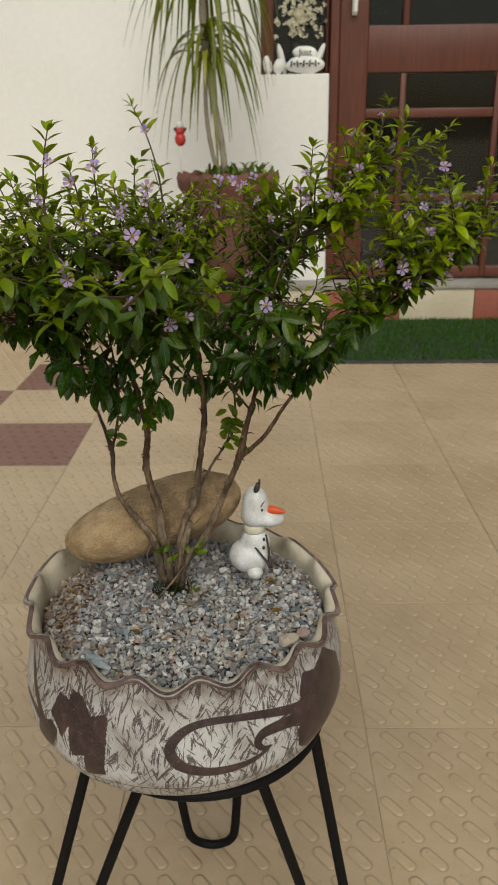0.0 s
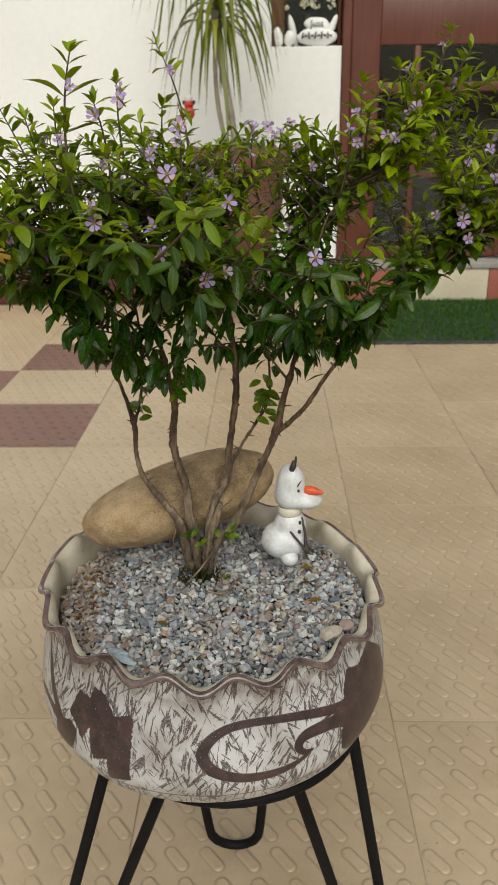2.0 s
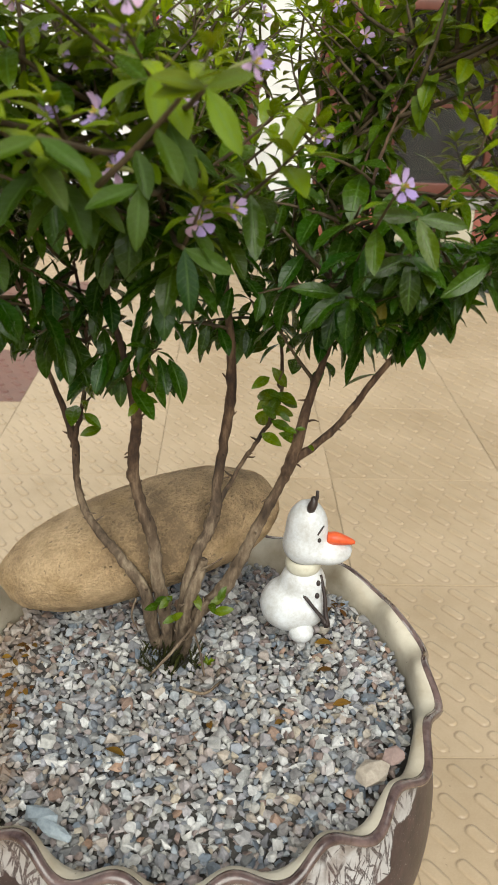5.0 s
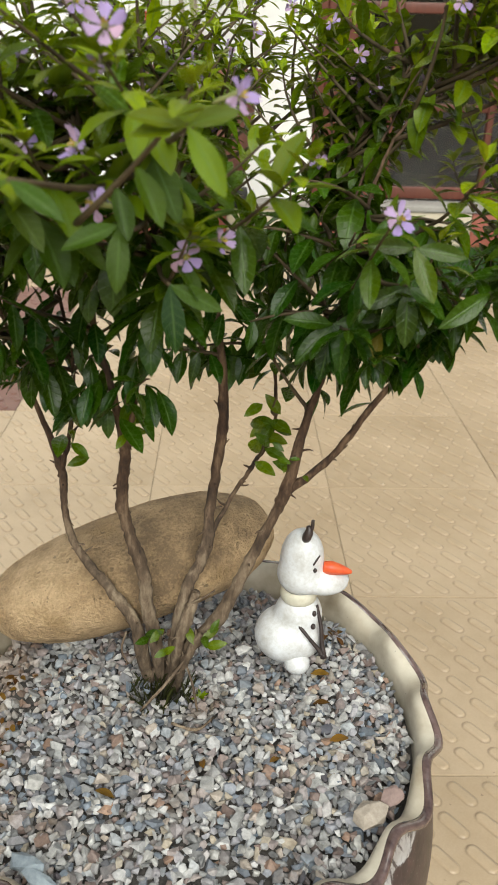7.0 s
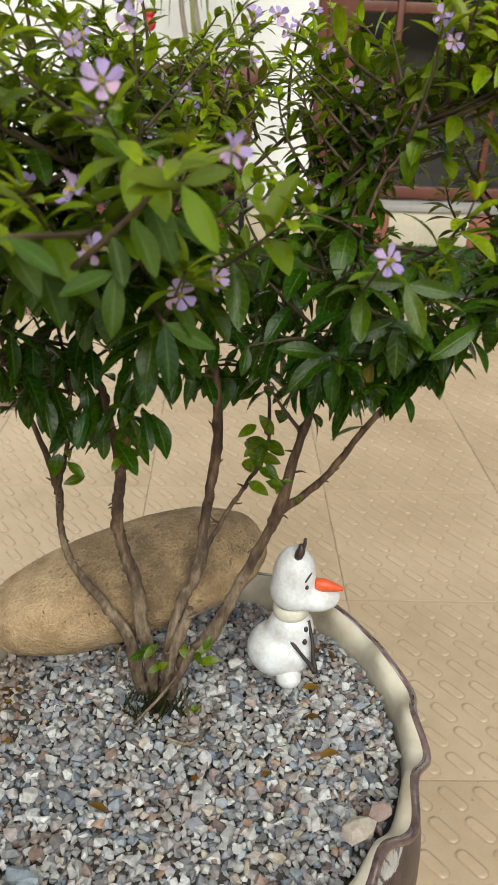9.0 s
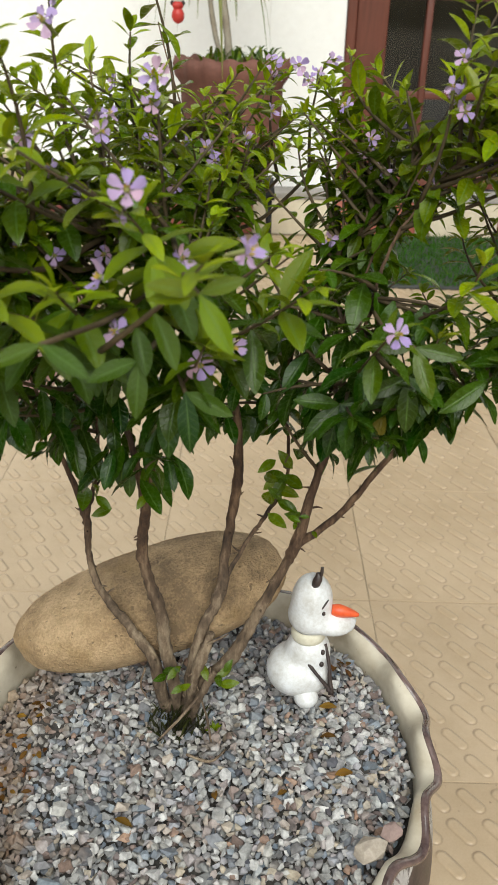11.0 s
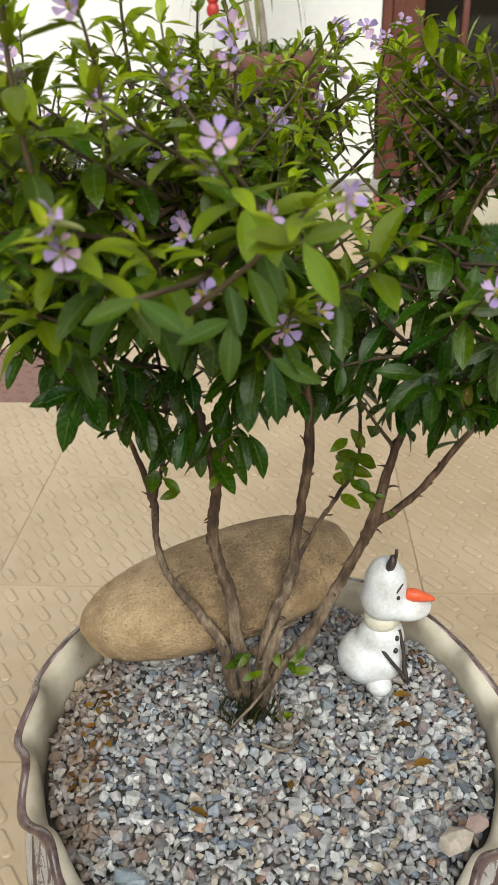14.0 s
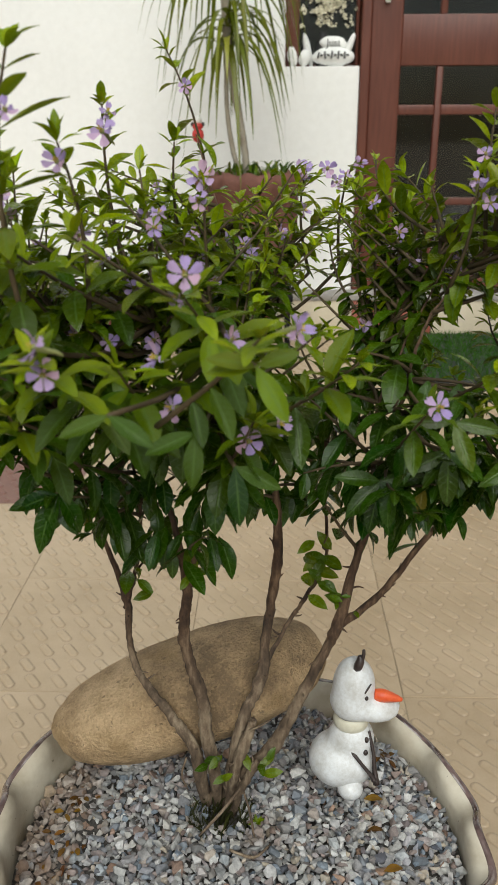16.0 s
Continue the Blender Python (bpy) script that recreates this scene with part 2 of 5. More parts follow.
def pot_material():
    """Cream slip with brown brush strokes; 'paint' is the distance in metres inside the brown areas."""
    n = Nodes("painted_clay")
    a = n.add("ShaderNodeAttribute")
    a.attribute_name = "skin"
    skin = a.outputs["Vector"]
    c = n.coords()
    strokes = None
    for turn, sx, sy, low, seed in ((0.44, 440, 50, 0.588, 0.0), (-0.38, 420, 52, 0.598, 3.7), (0.10, 480, 42, 0.565, 8.1), (0.75, 420, 54, 0.605, 5.3), (-0.80, 430, 54, 0.615, 11.9)):
        m = n.add("ShaderNodeMapping")
        m.inputs["Rotation"].default_value = (0, 0, turn)
        m.inputs["Location"].default_value = (seed, seed * 2, seed)
        m2 = n.add("ShaderNodeMapping")
        m2.inputs["Scale"].default_value = (sx, sy, 1)
        n.link(skin, m.inputs["Vector"])
        n.link(m.outputs[0], m2.inputs["Vector"])
        s = n.step(n.noise(m2.outputs[0], 1.0, 2.2, 0.5), low, low + 0.022)
        where = n.add("ShaderNodeVectorMath")
        where.operation = "ADD"
        where.inputs[1].default_value = (seed, seed, 0)
        n.link(skin, where.inputs[0])
        s = n.math("MULTIPLY", s, n.step(n.noise(where.outputs[0], 34, 2, 0.5), 0.42, 0.50))  # each set of strokes keeps to its own spots
        strokes = s if strokes is None else n.math("MAXIMUM", strokes, s)
    dry = n.step(n.noise(skin, 760, 3, 0.6), 0.34, 0.52)
    strokes = n.math("MULTIPLY", strokes, n.math("ADD", 0.55, n.math("MULTIPLY", dry, 0.45)))
    frayed = n.math("MULTIPLY", n.math("SUBTRACT", n.noise(skin, 420, 4, 0.7), 0.5), 0.0055)
    paint = n.step(n.math("ADD", n.attr("paint"), n.math("MULTIPLY", frayed, n.attr("fray"))), -0.0004, 0.0004)
    worn = n.math("MULTIPLY", paint, n.math("SUBTRACT", 1.0, n.math("MULTIPLY", n.step(n.noise(skin, 900, 2), 0.66, 0.72), 0.6)))
    cream = n.ramp(n.noise(c, 24, 6), (0.3, (0.33, 0.305, 0.29)), (0.58, (0.55, 0.548, 0.555)))
    brown = n.ramp(n.noise(c, 90, 5, 0.65), (0.36, (0.030, 0.020, 0.021)), (0.54, (0.054, 0.034, 0.035)), (0.70, (0.095, 0.052, 0.050)))
    up = n.add("ShaderNodeSeparateXYZ")
    n.link(c, up.inputs[0])
    smear = n.math("MULTIPLY", n.step(up.outputs[2], 0.352, 0.378), n.step(n.noise(c, 48, 5, 0.65), 0.36, 0.62))
    cream = n.mix(n.math("MULTIPLY", smear, 0.75), cream, (0.135, 0.09, 0.065))
    line = n.math("MULTIPLY", n.math("SUBTRACT", 1.0, n.step(n.math("ABSOLUTE", n.math("SUBTRACT", up.outputs[2], 0.3030)), 0.0004, 0.0009)), 0.8)
    n.colour(n.mix(n.math("MAXIMUM", n.math("MAXIMUM", worn, line), n.math("MULTIPLY", strokes, 0.92)), cream, brown))
    n.set(rough=0.36, spec=0.45)
    n.bump(n.math("ADD", n.noise(c, 240, 4), n.math("MULTIPLY", paint, 0.6)), 0.2, 0.0008)
    return n.mat


def slip_material():
    n = Nodes("cream_slip")
    c = n.coords()
    t = n.noise(c, 22, 6, 0.6)
    base = n.ramp(t, (0.32, (0.29, 0.225, 0.14)), (0.60, (0.58, 0.53, 0.43)))
    spots = n.step(n.noise(c, 260, 3), 0.70, 0.74)
    n.colour(n.mix(n.math("MULTIPLY", spots, 0.6), base, (0.10, 0.07, 0.05)))
    n.set(rough=0.55)
    n.bump(n.noise(c, 130, 4), 0.25, 0.001)
    return n.mat


pot_skin, slip = pot_material(), slip_material()
glaze = surface("brown_rim_glaze", (0.034, 0.020, 0.018), (0.17, 0.115, 0.105), 55, 240, 0.22, 0.2, 0.0008, coat=0.6, coat_rough=0.12)


def gravel_material(name="mixed_gravel"):
    n = Nodes(name)
    c = n.coords()
    r = n.vary()
    base = n.ramp(r, (0.0, (0.20, 0.20, 0.20)), (0.09, (0.40, 0.40, 0.39)), (0.18, (0.60, 0.585, 0.55)), (0.26, (0.15, 0.18, 0.22)), (0.33, (0.33, 0.32, 0.33)),
                  (0.41, (0.80, 0.79, 0.77)), (0.50, (0.26, 0.25, 0.25)), (0.57, (0.31, 0.23, 0.20)), (0.62, (0.46, 0.44, 0.46)), (0.71, (0.21, 0.26, 0.32)),
                  (0.78, (0.74, 0.74, 0.72)), (0.85, (0.43, 0.37, 0.36)), (0.90, (0.60, 0.52, 0.40)), (0.95, (0.10, 0.11, 0.14)), (1.0, (0.44, 0.28, 0.19)))
    place = n.add("ShaderNodeSeparateXYZ")
    n.link(c, place.inputs[0])
    litter = n.math("ADD", n.noise(c, 24, 4, 0.6), n.math("MULTIPLY", n.math("SUBTRACT", 1.0, n.step(place.outputs[0], -0.180, -0.135)), 0.30))
    base = n.mix(n.math("MULTIPLY", n.step(litter, 0.56, 0.74), 0.6), base, (0.25, 0.155, 0.085))
    veins = n.noise(c, 420, 5, 0.65)
    n.colour(n.mix(0.75, base, n.ramp(veins, (0.3, (0.31, 0.31, 0.31)), (0.66, (0.84, 0.835, 0.83))), "MULTIPLY"))
    n.set(rough=n.math("ADD", n.math("MULTIPLY", veins, 0.3), 0.45))
    n.bump(veins, 0.4, 0.0006)
    return n.mat


gravel_stone = gravel_material()
slate = surface("pale_blue_slate", (0.15, 0.18, 0.21), (0.33, 0.38, 0.41), 60, 500, 0.6, 0.4, 0.0006)
beige_rock = surface("beige_rock", (0.22, 0.18, 0.145), (0.44, 0.38, 0.31), 60, 500, 0.7, 0.4, 0.0006)
pink_rock = surface("dull_pink_rock", (0.19, 0.13, 0.115), (0.32, 0.23, 0.205), 60, 500, 0.7, 0.4, 0.0006)


def boulder_material():
    n = Nodes("river_stone")
    c = n.coords()
    big, mid, small = n.noise(c, 14, 5), n.noise(c, 70, 5, 0.6), n.noise(c, 620, 4, 0.7)
    tone = n.math("ADD", n.math("MULTIPLY", big, 0.42), n.math("ADD", n.math("MULTIPLY", mid, 0.34), n.math("MULTIPLY", small, 0.24)))
    base = n.ramp(tone, (0.40, (0.23, 0.157, 0.088)), (0.5, (0.49, 0.335, 0.182)), (0.60, (0.72, 0.52, 0.305)))
    rust = n.step(n.noise(c, 30, 4), 0.56, 0.72)
    base = n.mix(n.math("MULTIPLY", rust, 0.5), base, (0.36, 0.235, 0.10))
    pits = n.step(n.noise(c, 280, 3, 0.55), 0.64, 0.71)
    base = n.mix(n.math("MULTIPLY", pits, 0.5), base, (0.12, 0.086, 0.055))
    n.colour(base)
    n.set(rough=0.82)
    n.bump(n.math("SUBTRACT", n.math("ADD", n.math("MULTIPLY", small, 1.6), n.math("MULTIPLY", mid, 3.0)), n.math("MULTIPLY", pits, 1.8)), 0.9, 0.0022)
    return n.mat


boulder_skin = boulder_material()


def leaf_material(name, old, young, pale, gloss=0.17, veined=False):
    """Glossy leaf with light through it; 'young', 'rib' and 'span' come from each leaf."""
    n = Nodes(name)
    c = n.coords()
    r = n.vary()
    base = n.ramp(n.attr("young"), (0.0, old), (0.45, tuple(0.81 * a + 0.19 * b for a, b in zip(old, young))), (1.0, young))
    shift = n.add("ShaderNodeHueSaturation")
    shift.inputs["Saturation"].default_value = 1.2
    n.link(n.math("ADD", 0.485, n.math("MULTIPLY", r, 0.03)), shift.inputs["Hue"])
    n.link(n.math("ADD", 0.72, n.math("MULTIPLY", n.math("FRACT", n.math("MULTIPLY", r, 7.3)), 0.6)), shift.inputs["Value"])
    n.link(base, shift.inputs["Color"])
    rib = n.math("SUBTRACT", 1.0, n.step(n.attr("rib"), 0.03, 0.13))
    veins = n.noise(c, 380, 4, 0.6)
    if veined:  # side veins that run from the midrib towards the tip
        wave = n.math("PINGPONG", n.math("SUBTRACT", n.math("MULTIPLY", n.attr("span"), 8.0), n.math("MULTIPLY", n.attr("rib"), 1.1)), 0.5)
        side = n.math("MULTIPLY", n.math("SUBTRACT", 1.0, n.step(wave, 0.02, 0.14)), 0.45)
        rib = n.math("MAXIMUM", rib, side)
    col = n.mix(n.math("MULTIPLY", rib, 0.55), shift.outputs[0], pale)
    col = n.mix(0.35, col, n.ramp(veins, (0.35, (0.45, 0.5, 0.4)), (0.65, (1, 1, 1))), "MULTIPLY")
    sick = n.math("MULTIPLY", n.step(r, 0.990, 0.993), n.step(n.noise(c, 160, 3), 0.4, 0.6))
    col = n.mix(n.math("MULTIPLY", sick, 0.7), col, (0.26, 0.19, 0.03))
    n.colour(col)
    n.set(rough=n.math("ADD", gloss, n.math("MULTIPLY", veins, 0.2)), spec=0.34)
    n.bump(n.math("ADD", veins, n.math("MULTIPLY", rib, -0.8)), 0.35, 0.0005)
    through_light = n.add("ShaderNodeBsdfTranslucent")
    n.link(n.mix(0.3, col, (0.26, 0.40, 0.03)), through_light.inputs["Color"])
    blend = n.add("ShaderNodeMixShader")
    blend.inputs[0].default_value = 0.22
    n.link(n.bsdf.outputs[0], blend.inputs[1])
    n.link(through_light.outputs[0], blend.inputs[2])
    n.link(blend.outputs[0], n.out.inputs["Surface"])
    return n.mat


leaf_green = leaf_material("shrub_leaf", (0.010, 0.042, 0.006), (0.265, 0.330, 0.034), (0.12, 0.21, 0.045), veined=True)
strap_green = leaf_material("strap_leaf", (0.13, 0.155, 0.03), (0.30, 0.30, 0.09), (0.28, 0.28, 0.11))
turf_green = leaf_material("artificial_turf", (0.030, 0.088, 0.011), (0.055, 0.138, 0.019), (0.06, 0.16, 0.024), 0.6)

dry_leaf = leaf_material("dry_leaf", (0.085, 0.038, 0.016), (0.27, 0.155, 0.055), (0.17, 0.09, 0.04), 0.55)
moss_green = leaf_material("moss", (0.022, 0.022, 0.009), (0.075, 0.080, 0.02), (0.05, 0.07, 0.02), 0.6)


def petal_material():
    n = Nodes("lilac_petal")
    r = n.vary()
    c = n.coords()
    base = n.ramp(r, (0.0, (0.44, 0.33, 0.66)), (0.40, (0.56, 0.43, 0.73)), (0.75, (0.66, 0.47, 0.70)), (1.0, (0.74, 0.49, 0.62)))
    base = n.mix(n.math("MULTIPLY", n.math("SUBTRACT", 1.0, n.step(n.attr("rib"), 0.0, 0.35)), 0.5), base, (0.36, 0.14, 0.46))
    n.colour(n.mix(0.25, base, n.ramp(n.noise(c, 700, 3), (0.3, (0.7, 0.65, 0.8)), (0.7, (1, 1, 1))), "MULTIPLY"))
    n.set(rough=0.6, spec=0.25)
    t = n.add("ShaderNodeBsdfTranslucent")
    n.link(base, t.inputs["Color"])
    blend = n.add("ShaderNodeMixShader")
    blend.inputs[0].default_value = 0.35
    n.link(n.bsdf.outputs[0], blend.inputs[1])
    n.link(t.outputs[0], blend.inputs[2])
    n.link(blend.outputs[0], n.out.inputs["Surface"])
    return n.mat


petal = petal_material()
pollen = surface("yellow_stamen", (0.42, 0.30, 0.04), (0.60, 0.45, 0.08), 100, 800, 0.7)
calyx_green = surface("green_calyx", (0.16, 0.20, 0.05), (0.30, 0.30, 0.12), 100, 800, 0.6)
twig_bark = surface("young_twig", (0.036, 0.023, 0.010), (0.095, 0.066, 0.030), 60, 500, 0.75, 0.4, 0.0006)


def bark_material():
    n = Nodes("stem_bark")
    c = n.coords()
    m = n.add("ShaderNodeMapping")
    m.inputs["Scale"].default_value = (300, 300, 85)
    n.link(c, m.inputs["Vector"])
    fibres, big = n.noise(m.outputs[0], 1.0, 5, 0.65), n.noise(c, 40, 4)
    tone = n.math("ADD", n.math("MULTIPLY", fibres, 0.6), n.math("MULTIPLY", big, 0.4))
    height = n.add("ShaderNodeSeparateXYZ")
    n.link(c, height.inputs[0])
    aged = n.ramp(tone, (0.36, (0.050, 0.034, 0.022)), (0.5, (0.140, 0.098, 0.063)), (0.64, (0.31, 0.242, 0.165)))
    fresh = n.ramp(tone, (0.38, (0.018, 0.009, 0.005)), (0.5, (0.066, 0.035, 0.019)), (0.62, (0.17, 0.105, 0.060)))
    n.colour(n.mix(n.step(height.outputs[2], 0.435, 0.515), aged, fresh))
    n.set(rough=0.85)
    n.bump(fibres, 0.9, 0.002)
    return n.mat


bark = bark_material()
pale_bark = surface("pale_trunk", (0.24, 0.20, 0.15), (0.38, 0.34, 0.27), 20, 120, 0.85, 0.5)
figure_white = surface("white_figure_paint", (0.53, 0.52, 0.50), (0.78, 0.80, 0.83), 90, 500, 0.42, 0.15, 0.0006)
figure_cream = surface("yellowed_paint", (0.56, 0.52, 0.40), (0.70, 0.68, 0.57), 80, 500, 0.5, 0.15, 0.0006)
carrot = surface("orange_nose_paint", (0.62, 0.07, 0.02), (0.75, 0.13, 0.035), 200, 900, 0.4, 0.15, 0.0004)
figure_dark = surface("dark_brown_paint", (0.02, 0.014, 0.013), (0.05, 0.034, 0.03), 200, 900, 0.4, 0.15, 0.0004)
blossom = surface("cream_dried_flower", (0.50, 0.46, 0.32), (0.72, 0.68, 0.52), 60, 300, 0.8)

# ================= structure: ground, platform, walls, door, window =================
WALL = 3.40
STEP = 0.152
RISER = 3.285

ground = tagged(part("ground", boxes((-60, 60, -60, 60, -0.30, -0.012)), grout), "beige tiled courtyard ground running on to the horizon", "ground", kind="structure")

wall_specs = [(-4.0, -0.015, WALL, WALL + 0.25, 0, 2.9), (-0.015, 0.248, WALL, WALL + 0.25, 0, 0.938),
              (-0.015, 0.248, WALL, WALL + 0.25, 1.95, 2.9), (0.248, 1.235, WALL, WALL + 0.25, 2.22, 2.9), (1.235, 4.0, WALL, WALL + 0.25, 0, 2.9)]
tagged(part("wall_north", boxes(*wall_specs, bevel=0.003), wall_paint, smooth=False), "plain white painted house wall", "wall", kind="structure")
# added closed box; the room's darkness is put into its colour
tagged(part("wall_inner", boxes((-0.6, 1.9, 4.1, 4.2, 0, 2.9), (-0.7, -0.6, WALL + 0.26, 4.2, 0, 2.9), (1.9, 2.0, WALL + 0.26, 4.2, 0, 2.9), (-0.7, 2.0, WALL + 0.26, 4.2, 2.9, 3.0), (-0.7, 2.0, WALL + 0.26, 4.2, 0, STEP)), unlit_black, smooth=False),
       "added near-black box standing for the unlit room behind door and window", "wall", kind="structure")

# unseen side walls, added to hold back light from the horizon
yard = [(-4.2, -4.05, -3.15, 3.7, 0, 2.6), (4.05, 4.2, -3.15, 3.7, 0, 2.6)]
for k, spec in enumerate(yard):
    tagged(part(("wall_west", "wall_east")[k], boxes(spec, bevel=0.004), cement, smooth=False), "unseen plain grey wall added to cut low sky light", "wall", kind="structure")

platform = tagged(part("platform", boxes((-4.0, 4.0, RISER + 0.012, WALL + 0.26, -0.01, STEP - 0.022)), cement, smooth=False), "low raised platform along the house wall", "platform", kind="structure")
part("edge_slab", boxes((-4.0, -0.36, RISER - 0.012, WALL - 0.02, STEP - 0.022, STEP + 0.004), bevel=0.004), granite, platform, "black granite edge slab")
part("tread", boxes((-0.357, 4.0, RISER - 0.006, WALL - 0.002, STEP - 0.022, STEP), bevel=0.003), cement, platform, "grey cement tread")
for k in range(-12, 12):
    x = 0.545 + 0.302 * k
    if x < -3.2 or x > 2.4:
        continue
    cladding = maroon_tile if x < -0.5 else (riser_cream if k % 2 == 0 else riser_red)
    part("riser_tile", boxes((x + 0.0015, x + 0.3005, RISER, RISER + 0.012, 0.0, STEP - 0.0235), bevel=0.0015), cladding, platform)

# glazed door with its frame
D0, D1 = 0.248, 1.235
door_frame = tagged(part("door_frame", boxes((D0 + 0.002, D0 + 0.034, WALL - 0.012, WALL + 0.11, STEP, 2.215), (D1 - 0.034, D1 - 0.002, WALL - 0.012, WALL + 0.11, STEP, 2.215), (D0 + 0.034, D1 - 0.034, WALL - 0.012, WALL + 0.11, 2.18, 2.215), bevel=0.003), wood), "dark varnished wooden door frame", "door frame", kind="structure")
door = thing("door_1", "closed dark brown wooden door with small glass panes", "door", kind="structure")
Y0, Y1 = WALL + 0.008, WALL + 0.048
cols = [(0.393, 0.522), (0.546, 0.889), (0.913, 1.085)]
rows = [(0.20, 0.464), (0.490, 0.777), (0.811, 0.938), (1.101, 1.30), (1.33, 1.60), (1.635, 1.76), (1.80, 2.08)]
part("stile", boxes((D0 + 0.036, cols[0][0], Y0, Y1, STEP + 0.004, 2.178), bevel=0.004), wood, door)
part("stile", boxes((cols[2][1], D1 - 0.036, Y0, Y1, STEP + 0.004, 2.178), bevel=0.004), wood, door)
for x0, x1 in ((cols[0][1], cols[1][0]), (cols[1][1], cols[2][0])):
    for z0, z1 in ((STEP + 0.006, 0.9375), (1.1015, 2.17)):
        part("muntin", boxes((x0, x1, Y0 + 0.004, Y1 - 0.004, z0, z1), bevel=0.004), wood, door)
levels = [STEP + 0.004] + [z for pair in rows for z in pair] + [2.178]
for z0, z1 in zip(levels[0::2], levels[1::2]):
    for x0, x1 in ([(cols[0][0], cols[2][1])] if z0 == 0.938 else cols):
        part("rail", boxes((x0, x1, Y0 + (0.001 if z1 - z0 > 0.05 else 0.005), Y1 - 0.005, z0, z1), bevel=0.003), wood, door)
for x0, x1 in cols:
    for z0, z1 in rows:
        pane = part("pane", boxes((x0 - 0.004, x1 + 0.004, Y0 + 0.018, Y0 + 0.022, z0 - 0.004, z1 + 0.004)), glass, door, smooth=False)
bm = boxes((0.328, 0.346, Y0 - 0.010, Y0, 1.135, 1.29), bevel=0.003)
box(bm, 0.331, 0.343, Y0 - 0.04, Y0 - 0.008, 1.15, 1.165, bevel=0.003)
box(bm, 0.331, 0.343, Y0 - 0.04, Y0 - 0.008, 1.26, 1.275, bevel=0.003)
box(bm, 0.329, 0.345, Y0 - 0.048, Y0 - 0.034, 1.14, 1.285, bevel=0.004)
part("door_handle", bm, white_plastic, door, "white pull handle")

# window recess with a wooden frame
window = thing("window_1", "window recess with a dark wooden frame and black glass", "window", kind="structure")
part("window_frame", boxes((-0.014, 0.034, WALL + 0.05, WALL + 0.11, 0.94, 1.949), (0.235, 0.247, WALL + 0.05, WALL + 0.11, 0.94, 1.949), (0.034, 0.235, WALL + 0.05, WALL + 0.11, 1.91, 1.949), (0.034, 0.235, WALL + 0.07, WALL + 0.11, 0.94, 0.95), bevel=0.003), wood, window)
part("pane", boxes((0.030, 0.238, WALL + 0.085, WALL + 0.089, 0.946, 1.915)), glass, window, smooth=False)

# ================= things by the wall =================
rng = random.Random(7)


def painted_stone(name, x, y, z, rx, ry, rz, tilt, label, seed):
    bm = bmesh.new()
    bmesh.ops.create_icosphere(bm, subdivisions=3, radius=1)
    for v in bm.verts:
        v.co *= 1 + 0.12 * noise.noise(v.co * 1.3 + Vector((seed, 0, 0)))
        v.co = Vector((v.co.x * rx, v.co.y * ry, v.co.z * rz))
        v.co.rotate(Euler((0, tilt, 0)))
    low = min(v.co.z for v in bm.verts)
    for v in bm.verts:
        v.co += Vector((x, y, z - low))
    ob = part(name, bm, sill_stone_white)
    return tagged(ob, label, "painted stone", "stones on the window sill")


SILL = 0.938
big = painted_stone("painted_stone", 0.155, WALL + 0.030, SILL, 0.074, 0.022, 0.033, 0.0, "white painted stone lettered in black on the sill", 2.0)
painted_stone("painted_stone", 0.157, WALL + 0.045, SILL + 0.052, 0.049, 0.018, 0.024, 0.1, "smaller white painted stone stacked behind on the sill", 5.0)
painted_stone("painted_stone", 0.053, WALL + 0.026, SILL, 0.020, 0.016, 0.027, 0.15, "small oval white stone with black marks", 8.0)
painted_stone("painted_stone", 0.011, WALL + 0.030, SILL, 0.017, 0.016, 0.034, -0.2, "small leaning white stone with black marks", 11.0)
painted_stone("painted_stone", 0.066, WALL + 0.056, SILL, 0.013, 0.013, 0.058, -0.25, "tall narrow white stone leaning on the frame", 14.0)
painted_stone("painted_stone", 0.215, WALL + 0.034, SILL + 0.038, 0.012, 0.012, 0.038, 0.40, "narrow upright white stone at the sill's end", 17.0)


def letters(name, body, size, m, parent):
    data = bpy.data.curves.new(name, "FONT")
    data.body, data.size, data.extrude, data.align_x, data.align_y = body, size, 0.0004, "CENTER", "CENTER"
    text = new(name, data)
    me = bpy.data.meshes.new_from_object(text.evaluated_get(bpy.context.evaluated_depsgraph_get()))
    bpy.data.objects.remove(text)
    me.transform(m)
    return from_mesh(name, me, black_paint, parent, smooth=False)


letters("lettering", "Just", 0.034, pose(0.155, WALL + 0.020, 1.014, 90, 0, 0), big)
bm = bmesh.new()
for x, w, h, lean in ((0.102, 0.006, 0.020, 0.2), (0.113, 0.010, 0.006, 0.0), (0.125, 0.006, 0.024, -0.1), (0.137, 0.011, 0.006, 0.1), (0.149, 0.006, 0.025, 0.15), (0.161, 0.010, 0.006, -0.1), (0.172, 0.006, 0.025, 0.1), (0.184, 0.011, 0.006, 0.2), (0.195, 0.006, 0.022, 0.0), (0.206, 0.008, 0.006, 0.0)):
    bmesh.ops.create_cube(bm, size=1, matrix=Matrix.LocRotScale((x, WALL + 0.0055 + 2.1 * (x - 0.155) ** 2, 0.974), Euler((0, lean, 0)), (w, 0.003, h)))
part("painted_marks", bm, black_paint, big, smooth=False)

